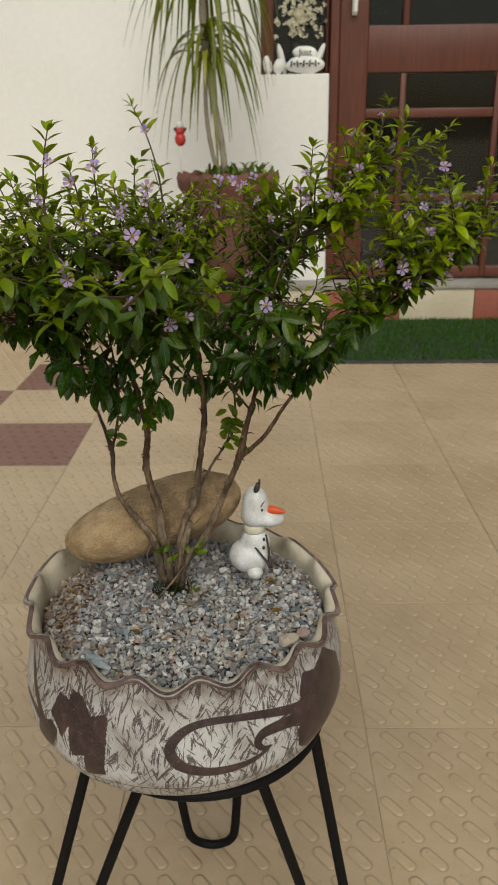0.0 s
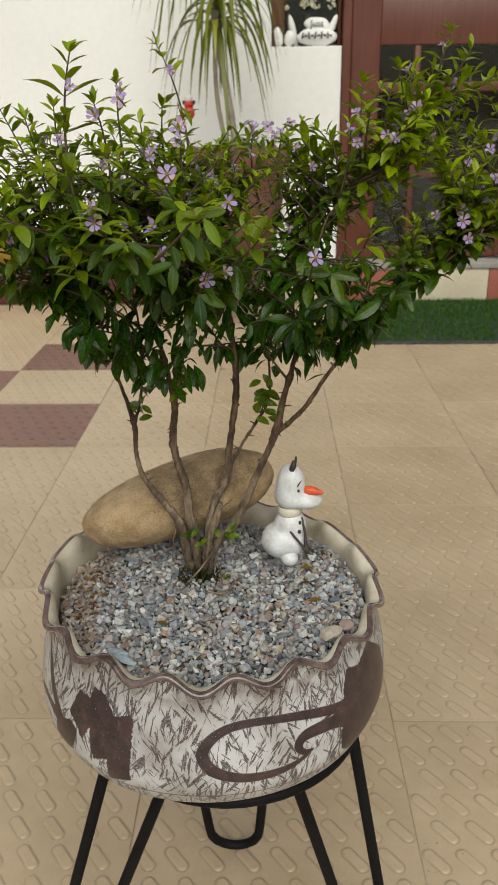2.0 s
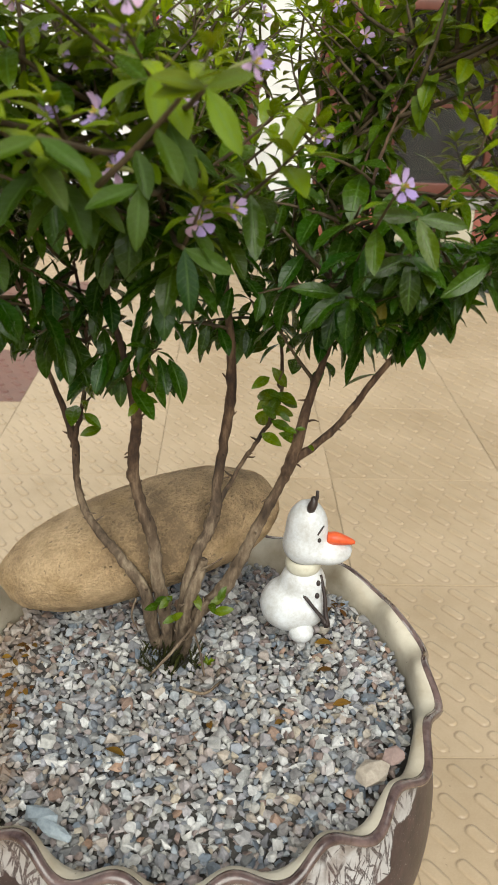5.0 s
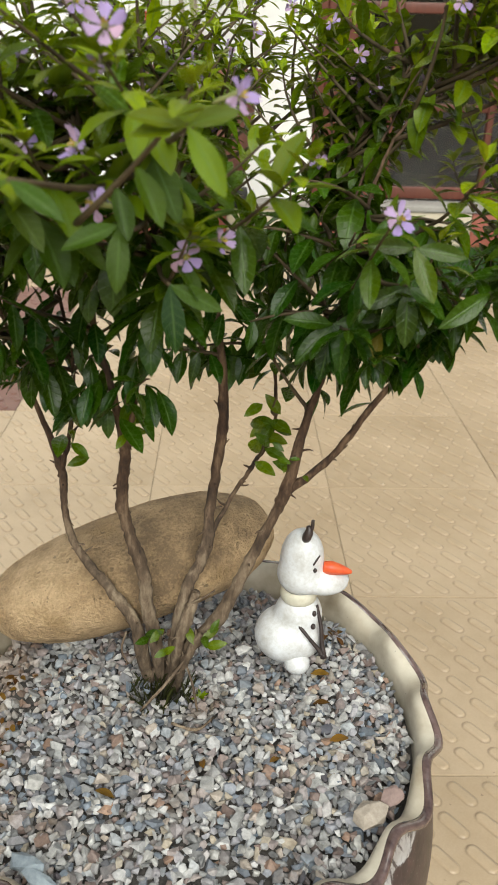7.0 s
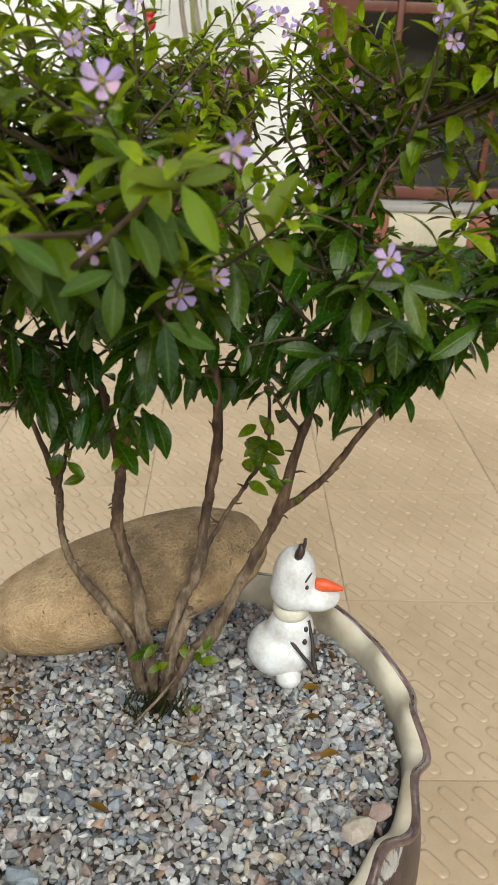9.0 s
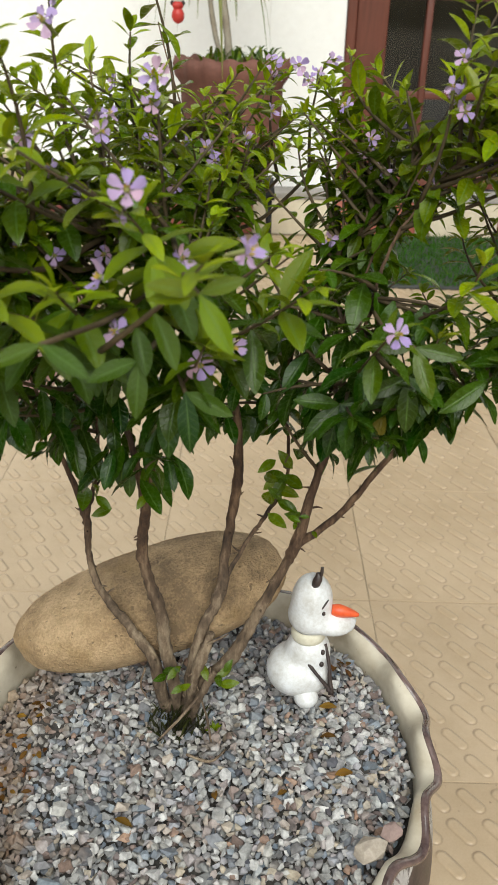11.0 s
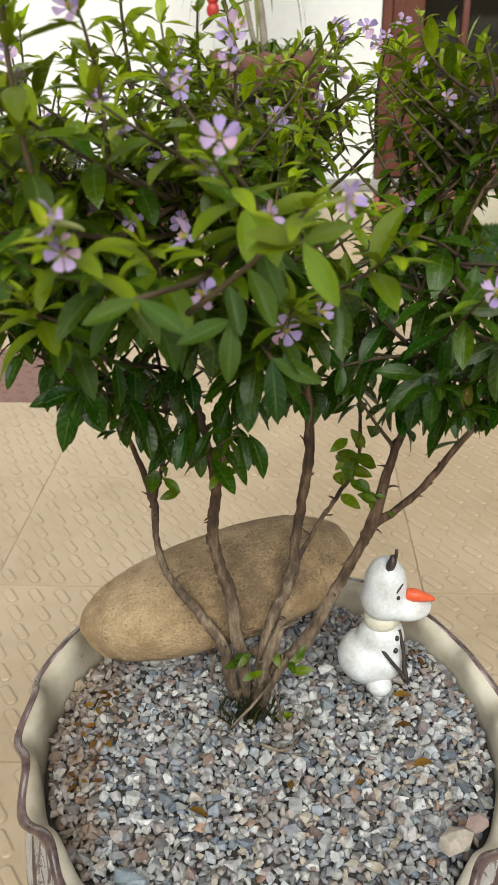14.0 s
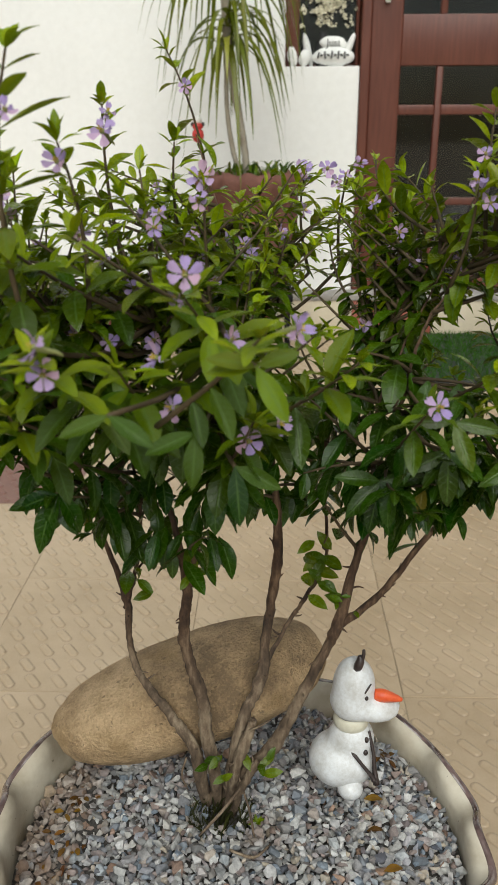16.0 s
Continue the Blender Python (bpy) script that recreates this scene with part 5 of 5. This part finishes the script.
CLUMPS = [(0.20, (-0.130, 0.570, 0.642), (0.100, 0.115, 0.072)), (0.13, (-0.040, 0.585, 0.622), (0.080, 0.110, 0.075)), (0.31, (0.085, 0.605, 0.682), (0.080, 0.072, 0.062)), (0.19, (-0.140, 0.600, 0.676), (0.090, 0.095, 0.034)), (0.17, (-0.035, 0.655, 0.668), (0.070, 0.060, 0.034))]
count = 0
while count < 282:
    pick = sr.random()
    for share, centre, radii in CLUMPS:
        if pick < share:
            break
        pick -= share
    d = Vector((sr.gauss(0, 1), sr.gauss(0, 1), sr.gauss(0.15, 1))).normalized() * sr.random() ** 0.4
    tip = (centre[0] + d.x * radii[0], centre[1] + d.y * radii[1], centre[2] + d.z * radii[2])
    if -0.025 < tip[0] < 0.050 and tip[1] < 0.600 and 0.600 < tip[2] < 0.695 and sr.random() < 0.75:  # the open gap between the two halves
        continue
    if tip[1] < 0.458 or tip[2] < underside(tip[0], tip[1]) + 0.018:
        continue
    shoot(nearest_limb(tip), tip, bloom=0.05 if tip[2] < 0.63 else 0.20 if tip[0] < 0.03 else 0.30, full=0.0210 if tip[2] < 0.635 else 0.0185 if tip[1] < 0.600 else 0.0150, gap=0.0090 if tip[2] < 0.635 else 0.0086 if tip[1] < 0.600 else 0.0076, old=0.75 if tip[2] < 0.62 else 0.2)
    count += 1

# short shoots low on the limbs, whose large dark leaves hang in tassels
low_limb = [p for p in limb_points if 0.548 < p[2] < 0.625 and p[0] < 0.085]
for k in range(58):
    p = sr.choice(low_limb)
    a, far = sr.uniform(0, 2 * math.pi), sr.uniform(0.012, 0.040)
    tip = (p[0] + far * math.cos(a), p[1] + far * math.sin(a) - 0.006, p[2] + sr.uniform(-0.004, 0.018))
    if tip[2] > underside(tip[0], tip[1]) + 0.014:
        shoot(p[:3], tip, full=0.0225, first=0.25, gap=0.0085, old=0.85, sag=-0.1)

for k in range(8):  # the low side of the wing that reaches out
    x, y = sr.uniform(0.030, 0.100), sr.uniform(0.545, 0.605)
    tip = (x, y, underside(x, y) + sr.uniform(0.016, 0.060))
    shoot(nearest_limb(tip), tip, bloom=0.15, full=0.0200, old=0.5)

for k in range(15):  # large dark rosettes low on the near side, on the way to the wing
    x, y = sr.uniform(-0.022, 0.055), sr.uniform(0.530, 0.590)
    tip = (x, y, max(sr.uniform(0.572, 0.628), underside(x, y) + 0.020))
    shoot(nearest_limb(tip, 0.0), tip, full=0.0225, first=0.3, gap=0.0085, old=0.75)

for k in range(15):  # thin shoots behind the bare limbs
    tip = (sr.uniform(-0.010, 0.085), sr.uniform(0.620, 0.670), sr.uniform(0.590, 0.665))
    shoot(nearest_limb(tip), tip, full=0.0150)

for k in range(11):  # the low top between the halves
    tip = (sr.uniform(-0.088, 0.020), sr.uniform(0.625, 0.700), sr.uniform(0.668, 0.703))
    shoot(nearest_limb(tip), tip, bloom=0.15, full=0.0165)


def cluster(at, *blades):
    """Single large leaves round one node, on a thin twig from the nearest limb; each has its direction, length and youth."""
    limb = nearest_limb(at, 0.0)
    add_twig(smooth_line([(*limb, 0.0010), (*((a + b) / 2 + c for a, b, c in zip(limb, at, (0, 0, -0.004))), 0.0009), (*at, 0.0007)], 4))
    for d, size, age_light in blades:
        leaves.append((Vector(at), Vector(d).normalized(), Vector((0, -1, 0.6)), size, age_light, sr.choice((2, 4, 5))))


# the foremost shoot, its broad pale leaves turned to the light, and the large dark leaves low on the near side
shoot((-0.092, 0.482, 0.634), (-0.0595, 0.450, 0.6695), full=0.0150, first=0.3, gap=0.010, sag=-0.05)
cluster((-0.0606, 0.4525, 0.6620), ((0.50, -0.25, -0.83), 0.0165, 0.38), ((-0.95, -0.15, 0.25), 0.0130, 0.40), ((-0.95, 0.1, -0.15), 0.0130, 0.25), ((0.85, 0.1, 0.3), 0.0120, 0.35))
cluster((0.0071, 0.530, 0.6204), ((0.32, -0.5, -0.8), 0.0190, 0.45), ((0.9, -0.2, -0.1), 0.0170, 0.40), ((-0.85, -0.2, 0.1), 0.0160, 0.30))
cluster((0.0084, 0.540, 0.6053), ((0, -0.4, -0.9), 0.0215, 0.20), ((0.8, -0.2, -0.5), 0.0190, 0.15), ((-0.8, -0.3, -0.3), 0.0180, 0.25))
cluster((0.0400, 0.550, 0.6007), ((-0.77, -0.45, -0.40), 0.0230, 0.40), ((0.7, -0.3, 0.3), 0.0190, 0.35), ((0.4, -0.2, -0.8), 0.0180, 0.10))
cluster((-0.0136, 0.555, 0.5868), ((0.22, -0.35, -0.90), 0.0240, 0.10), ((-0.67, -0.45, -0.54), 0.0210, 0.22), ((0.68, -0.45, -0.53), 0.0210, 0.05), ((-0.9, -0.2, 0.2), 0.0190, 0.25), ((0.9, -0.1, 0.15), 0.0190, 0.20), ((-0.2, -0.3, -0.9), 0.0220, 0.05))
cluster((-0.0962, 0.445, 0.6516), ((0.84, -0.3, -0.45), 0.0140, 0.10), ((-0.8, -0.2, -0.3), 0.0135, 0.06))
cluster((-0.0777, 0.470, 0.6382), ((-0.04, -0.4, -0.90), 0.0170, 0.05), ((-0.8, -0.2, -0.3), 0.0155, 0.08))
cluster((-0.1390, 0.537, 0.5880), ((-0.25, -0.3, -0.9), 0.0240, 0.15), ((-0.9, -0.2, -0.25), 0.0180, 0.18), ((0.5, -0.3, -0.8), 0.0180, 0.10))
cluster((-0.0684, 0.500, 0.6155), ((0.12, -0.4, -0.9), 0.0205, 0.04), ((0.85, -0.2, -0.35), 0.0170, 0.08))

# leaves hanging straight off the limbs under the crown, and the few sprigs on bare wood
for k in range(180):
    p = limb_points[sr.randrange(len(limb_points))]
    if p[2] < 0.540 or p[0] > 0.12:
        continue
    a = sr.uniform(0, 2 * math.pi)
    add_leaf(p[:3], (math.cos(a), math.sin(a) - 0.2, sr.uniform(-1.8, 0.0)), (math.cos(a), math.sin(a), 0.6), 0.0200 * sr.uniform(0.6, 1.1), sr.uniform(0, 0.25))
wing = [p for p in limb_points if p[0] > 0.030 and p[2] < 0.70]
for k in range(70):
    p = sr.choice(wing)
    a = sr.uniform(0, 2 * math.pi)
    add_leaf(p[:3], (math.cos(a), math.sin(a) - 0.2, sr.uniform(-1.4, 0.3)), (0, 0, 1), 0.0180 * sr.uniform(0.6, 1.1), sr.uniform(0, 0.45))
for at, count, size in (((-0.121, 0.600, 0.522), 15, 0.0140), ((-0.034, 0.611, 0.510), 15, 0.0140), ((-0.031, 0.614, 0.526), 10, 0.0140), ((-0.024, 0.584, 0.512), 8, 0.0055), ((-0.083, 0.577, 0.420), 9, 0.0088), ((-0.062, 0.577, 0.422), 9, 0.0088), ((-0.090, 0.582, 0.535), 8, 0.0110)):
    for k in range(count):
        off = Vector((sr.gauss(0, 0.004), sr.gauss(-0.002, 0.003), sr.gauss(0, 0.0060)))
        leaves.append((Vector(at) + off, Vector((sr.gauss(0, 1), sr.gauss(-0.3, 0.8), sr.gauss(0.8 if at[2] < 0.45 else 0.0, 0.5))).normalized(), Vector((0, -1, 0.8)), size * sr.uniform(0.7, 1.3), sr.uniform(0.3, 0.65) if at[2] < 0.45 else sr.uniform(0.35, 0.65), sr.choice((1, 3))))
    wood_at = min(low_points, key=lambda q: (q[0] - at[0]) ** 2 + (q[1] - at[1]) ** 2 + 0.5 * (q[2] + 0.006 - at[2]) ** 2)
    add_twig(smooth_line([(*wood_at[:3], 0.0009), ((wood_at[0] + at[0]) / 2, (wood_at[1] + at[1]) / 2, (wood_at[2] + at[2]) / 2 - 0.001, 0.0007), (*at, 0.0006), (at[0] + 0.002, at[1] - 0.002, at[2] + 0.007, 0.0004)], 3))

tagged(into_shrub(from_mesh("twig", mesh_of("twig", twigs_v, twigs_f), twig_bark, shrub)), kind="stuff")


def leaf_matrix(p, d, up, size):
    side = up.cross(d)
    if side.length < 1e-3:
        side = d.orthogonal()
    side.normalize()
    top = d.cross(side)
    return Matrix.Translation(p) @ Matrix((d, side, top)).transposed().to_4x4() @ Matrix.Scale(size, 4)


def hangs_free(q):
    p, tip = q[0], q[0] + q[1] * q[3]
    return p.y > 0.43 and (p.z < 0.545 and q[3] < 0.017 or tip.z > underside(tip.x, tip.y) + sr.uniform(-0.010, 0.006))


def in_gap(p):
    """The open gap between the two halves of the crown, where the limbs show."""
    return -0.035 < p.x < 0.045 and p.y < 0.600 and 0.610 < p.z < 0.690


leaves = [q for q in leaves if hangs_free(q) and not (in_gap(q[0]) and sr.random() < 0.38) and not (q[0].z < 0.625 and -0.15 < q[0].x < -0.025 and sr.random() < 0.36)]
# tassels of old leaves hanging round each stem under the crown
for x, y, z, count in ((-0.130, 0.598, 0.563, 9), (-0.101, 0.583, 0.549, 15), (-0.086, 0.578, 0.560, 9), (-0.051, 0.604, 0.580, 10), (-0.013, 0.587, 0.571, 12), (0.008, 0.583, 0.570, 11), (0.030, 0.585, 0.582, 7)):
    for k in range(count):
        a = sr.uniform(0, 2 * math.pi)
        out = Vector((math.cos(a), math.sin(a) - 0.25, 0))
        leaves.append((Vector((x, y, z)) + out * sr.uniform(0.002, 0.011) + Vector((0, 0, sr.uniform(-0.010, 0.012))), (out + Vector((0, 0, sr.uniform(-1.9, -0.35)))).normalized(), out + Vector((0, 0, 0.6)), sr.uniform(0.0140, 0.0215), sr.uniform(0, 0.3), sr.randrange(5)))
# the low side shoot's own large leaves
for d, size in (((-0.55, -0.25, -1.0), 0.0245), ((0.60, -0.20, -0.85), 0.0180), ((-1.0, -0.2, -0.15), 0.0175), ((0.1, -0.3, -1.0), 0.0130)):
    leaves.append((Vector((-0.136, 0.535, 0.589)), Vector(d).normalized(), Vector((d[0] * 0.4, -0.6, 0.9)), size, 0.15, 1))
# the leaves of the crown's near front are pieces of their own
order = sorted(range(len(leaves)), key=lambda i: leaves[i][0].y + 0.15 * abs(leaves[i][0].z - 0.63))
single = set(order[:300])
shapes = {}
verts, faces, young, rib = [], [], [], []
base = 0
for i, (p, d, up, size, age_light, kind) in enumerate(leaves):
    # paler with height and on the right: young growth plus painted light from above
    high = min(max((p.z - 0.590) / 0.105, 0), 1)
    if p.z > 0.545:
        age_light = min(1.0, age_light * (0.55 + 0.40 * high) + 0.54 * high + (0.12 * high if p.x > 0.02 else 0.0))
    m = leaf_matrix(p, d, up, size)
    pts, quads = TEMPLATES[kind]
    if i in single:
        key = (kind, round(age_light * 3))
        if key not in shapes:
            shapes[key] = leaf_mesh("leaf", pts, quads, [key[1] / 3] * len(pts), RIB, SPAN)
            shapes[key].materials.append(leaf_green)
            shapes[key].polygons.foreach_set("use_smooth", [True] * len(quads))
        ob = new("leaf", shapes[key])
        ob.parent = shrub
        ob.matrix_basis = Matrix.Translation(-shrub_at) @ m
        continue
    A = np.array(m)
    verts.append(pts @ A[:3, :3].T + A[:3, 3])
    faces.extend([tuple(base + j for j in q) for q in quads])
    young += [age_light] * len(pts)
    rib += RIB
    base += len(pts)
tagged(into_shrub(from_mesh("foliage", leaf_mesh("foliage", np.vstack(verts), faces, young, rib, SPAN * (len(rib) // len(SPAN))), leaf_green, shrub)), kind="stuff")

# ---- flowers: six crinkled petals on a short green tube ----
flowers += [(Vector(p), Vector(d), s) for p, d, s in (((-0.082, 0.560, 0.701), (0.1, -1, 0.5), 0.0072), ((-0.064, 0.506, 0.622), (0.1, -1, 0.25), 0.0070), ((-0.080, 0.478, 0.680), (0.2, -1, 0.45), 0.0070), ((-0.041, 0.684, 0.699), (0, -1, 0.5), 0.0070),
            ((-0.030, 0.681, 0.699), (0.3, -1, 0.2), 0.0066), ((-0.014, 0.685, 0.701), (0.9, -0.6, 0.2), 0.0060), ((-0.086, 0.486, 0.640), (-0.6, -0.5, 0.1), 0.0066), ((-0.091, 0.494, 0.653), (-0.7, -0.4, 0.4), 0.0066), ((-0.113, 0.447, 0.668), (-0.8, -0.3, 0.3), 0.0062),
            ((-0.050, 0.472, 0.667), (0.9, -0.5, 0.2), 0.0062), ((-0.004, 0.506, 0.634), (0.4, -0.9, 0.1), 0.0066), ((-0.112, 0.540, 0.716), (-0.3, -0.9, 0.4), 0.0070), ((-0.054, 0.512, 0.626), (0.8, -0.6, 0.2), 0.0058), ((0.090, 0.572, 0.645), (0.1, -1, 0.3), 0.0068))]


def petal_fan(variant):
    r = random.Random(100 + variant)
    verts, faces, rib, mats = [], [], [], []
    for k in range(6):
        a = math.pi / 2 + k * math.pi / 3 + r.uniform(-0.1, 0.1)
        long = (1.15 if k in (1, 5) else 1.0) * r.uniform(0.82, 1.12)
        cup = r.uniform(-0.35, 0.85)
        b = len(verts)
        for i, (s, w) in enumerate(zip((0.10, 0.35, 0.62, 0.86, 1.0), (0.08, 0.20, 0.44, 0.54, 0.30))):
            for e in (-1, -0.33, 0.33, 1):
                u = Vector((s * long, e * w * 0.62, cup * s * s + 0.16 * math.sin(5 * e + 6 * s + 2.3 * k + variant) * s))
                u.rotate(Matrix.Rotation(a, 3, "Z"))
                verts.append(u)
                rib.append(s if abs(e) > 0.5 else s * 0.8)
            if i:
                for j in range(3):
                    q = b + 4 * (i - 1) + j
                    faces.append((q, q + 1, q + 5, q + 4))
                    mats.append(0)
    for k in range(9):  # stamens
        a, l = r.uniform(0, 6.28), r.uniform(0.25, 0.5)
        b = len(verts)
        tip = Vector((math.cos(a) * 0.2, math.sin(a) * 0.2, l))
        for q in ((0.03, 0, 0), (-0.03, 0, 0), (0.05, 0, 0), (-0.05, 0.04, 0.06)):
            verts.append(Vector(q) + (tip if abs(q[0]) > 0.04 else Vector((math.cos(a) * 0.05, math.sin(a) * 0.05, 0))))
            rib.append(1.0)
        faces.append((b, b + 1, b + 3, b + 2))
        mats.append(1)
    me = mesh_of("flower", verts, faces)
    me.attributes.new("rib", "FLOAT", "POINT").data.foreach_set("value", rib)
    me.materials.append(petal)
    me.materials.append(pollen)
    me.polygons.foreach_set("material_index", mats)
    me.polygons.foreach_set("use_smooth", [True] * len(faces))
    return me


fans = [petal_fan(v) for v in range(5)]
v, f = tube_data(smooth_line([(0, 0, 0.12, 0.20), (0, 0, -0.2, 0.22), (0.05, 0, -0.7, 0.17), (0.12, 0, -1.3, 0.12), (0.2, 0.1, -1.7, 0.06)], 4), 8)
calyx = mesh_of("calyx", v, f)
calyx.materials.append(calyx_green)
calyx.polygons.foreach_set("use_smooth", [True] * len(calyx.polygons))
kept = []
for p, d, s in flowers:
    if p.y < 0.435 or p.z < 0.575 or any((p - q).length < 0.006 for q in kept):
        continue
    kept.append(p)
    m = Matrix.Translation(p) @ d.to_track_quat("Z", "Y").to_matrix().to_4x4() @ Matrix.Rotation(sr.uniform(0, 6.28), 4, "Z") @ Matrix.Scale(s * 0.68, 4)
    ob = new("flower", fans[len(kept) % 5])
    ob["label"] = "lilac six-petalled flower"
    ob.parent = shrub
    ob.matrix_basis = Matrix.Translation(-shrub_at) @ m
    tube_ob = new("calyx", calyx)
    tube_ob.parent = ob

# dry leaves on the gravel: a drift along the rim and behind the figure, and a few strays
strays = [(-0.098, 0.520, 0.010), (-0.060, 0.535, 0.008), (0.002, 0.578, 0.009), (-0.055, 0.560, 0.006), (-0.030, 0.540, 0.007)]
strays += [(-0.170 + sr.uniform(0, 0.020), sr.uniform(0.535, 0.605), sr.uniform(0.004, 0.007)) for _ in range(30)]
strays += [(sr.uniform(-0.004, 0.014), sr.uniform(0.626, 0.640), sr.uniform(0.004, 0.007)) for _ in range(10)]
for x, y, size in strays:
    pts, quads = TEMPLATES[sr.choice((1, 3))]
    me = leaf_mesh("fallen_leaf", pts, quads, [sr.random()] * len(pts), RIB)
    ob = from_mesh("fallen_leaf", me, dry_leaf)
    ob.matrix_basis = pose(x, y, float(mound(x - CX, y - CY)) + sr.uniform(0.0030, 0.0048), sr.uniform(-25, 25), sr.uniform(-22, 8), sr.uniform(0, 360)) @ Matrix.Scale(size, 4)
    tagged(ob, "small dry yellow-brown leaf lying on the gravel", "leaf", "fallen leaves")

# a tiny seedling and two larger fallen leaves among the stones
seedling = thing("seedling", "tiny bright green seedling sprouting among the gravel", "seedling")
for k in range(7):
    pts, quads = TEMPLATES[5 + k % 3]
    ob = from_mesh("leaf", leaf_mesh("leaf", pts, quads, [0.8] * len(pts), RIB), leaf_green, seedling)
    ob.matrix_basis = pose(-0.0630, 0.5770, 0.3850, 0, sr.uniform(-70, -25), 51.4 * k) @ Matrix.Scale(sr.uniform(0.0042, 0.0060), 4)
for x, y, turn in ((-0.001, 0.5525, 20), (-0.006, 0.597, 10)):
    pts, quads = TEMPLATES[1]
    ob = from_mesh("fallen_leaf", leaf_mesh("fallen_leaf", pts, quads, [0.8] * len(pts), RIB), dry_leaf)
    ob.matrix_basis = pose(x, y, float(mound(x - CX, y - CY)) + 0.0050, 10, -5, turn) @ Matrix.Scale(0.011, 4)
    tagged(ob, "dull yellow fallen leaf lying on the gravel", "leaf", "fallen leaves")

# a dark mossy tuft at the foot of the stems
blades_v, blades_f, tone, rib = [], [], [], []
for k in range(160):
    a, r = sr.uniform(0, 2 * math.pi), 0.017 * math.sqrt(sr.random())
    x, y = -0.082 + r * math.cos(a), 0.582 + 0.8 * r * math.sin(a)
    lean, tall, turn = Vector((sr.gauss(0, 0.0035), sr.gauss(0, 0.0035), 0)), sr.uniform(0.004, 0.011), sr.uniform(0, 6.28)
    side = Vector((math.cos(turn), math.sin(turn), 0)) * 0.0006
    p, b = Vector((x, y, GRAVEL)), len(blades_v)
    blades_v += [p - side, p + side, p + lean * 0.5 + Vector((0, 0, tall * 0.7)) + side * 0.7, p + lean + Vector((0, 0, tall))]
    blades_f += [(b, b + 1, b + 2), (b, b + 2, b + 3)]
    tone += [sr.random() * 0.6] * 4
    rib += [1.0] * 4
tagged(from_mesh("moss", leaf_mesh("moss", blades_v, blades_f, tone, rib), moss_green), "dark green moss and sprouts at the foot of the stems", "moss", kind="stuff")

# ================= floor tiles with raised pads =================
S, X0, T0 = 0.300, 0.125, 0.865
floor = tagged(part("floor", boxes((-3.4, 3.4, -3.0, RISER + 0.02, -0.016, -0.0009)), grout), "courtyard floor of beige and maroon tiles with raised oval pads", "floor", kind="structure")


def tile_mesh():
    """A square tile with bevelled rims and rows of slanting oval pads, each in a shallow ring."""
    h = S / 2 - 0.0003
    verts = [(-h, -h, -0.005), (h, -h, -0.005), (h, h, -0.005), (-h, h, -0.005), (-h + 0.0006, -h + 0.0006, 0), (h - 0.0006, -h + 0.0006, 0), (h - 0.0006, h - 0.0006, 0), (-h + 0.0006, h - 0.0006, 0)]
    faces = [(0, 1, 5, 4), (1, 2, 6, 5), (2, 3, 7, 6), (3, 0, 4, 7), (4, 5, 6, 7)]
    low = [0.5] * 4 + [0.1] * 4
    pitch, slant = 0.0365, math.radians(-52)
    cs, sn = math.cos(slant), math.sin(slant)
    for j in range(8):
        for i in range(8):
            cx = -0.1278 + pitch * i + (0.009 if j % 2 else -0.009)
            cx = min(max(cx, -0.1345), 0.1345)
            cy = -0.1278 + pitch * j
            b, n = len(verts), 14
            for grow, z, l in ((0.0020, 0.0002, 0.0), (0.0010, 0.0002, 1.0), (0.0, 0.0004, 1.0), (-0.0012, 0.0014, 0.1), (-0.0030, 0.0019, 0.0)):
                for k in range(n):
                    a = 2 * math.pi * k / n
                    r = 0.0066 + grow
                    x = math.cos(a) * r + (0.0104 if math.cos(a) > 0 else -0.0104)
                    y = math.sin(a) * r
                    verts.append((cx + x * cs - y * sn, cy + x * sn + y * cs, z))
                    low.append(l)
            for q in range(4):
                for k in range(n):
                    faces.append((b + q * n + k, b + q * n + (k + 1) % n, b + (q + 1) * n + (k + 1) % n, b + (q + 1) * n + k))
            faces.append(tuple(b + 4 * n + k for k in range(n)))
    me = mesh_of("tile", verts, faces)
    me.attributes.new("low", "FLOAT", "POINT").data.foreach_set("value", low)
    return me


tiles = []
for m in (tile_beige, tile_maroon):
    me = tile_mesh()
    me.materials.append(m)
    tiles.append(me)
MAROON = {(-3, 3), (-4, 4), (-3, 5)}
tr = random.Random(9)
for i in range(-7, 7):
    for j in range(-4, 8):
        ob = new("tile", tiles[1 if (i, j) in MAROON else 0])
        ob.parent = floor
        ob.matrix_basis = pose(X0 + S * (i + 0.5), T0 + S * (j + 0.5), tr.uniform(-0.0006, 0.0006), tr.uniform(-0.1, 0.1), tr.uniform(-0.1, 0.1), tr.uniform(-0.12, 0.12))
plain = []
for i in range(-11, 11):
    for j in range(-13, 8):
        if not (-7 <= i < 7 and -4 <= j < 8):
            x, y = X0 + S * i, T0 + S * j
            plain.append((x + 0.0015, x + S - 0.0015, y + 0.0015, y + S - 0.0015, -0.005, 0.0))
tagged(part("outer_tiles", boxes(*plain), tile_beige, floor, smooth=False), kind="stuff")
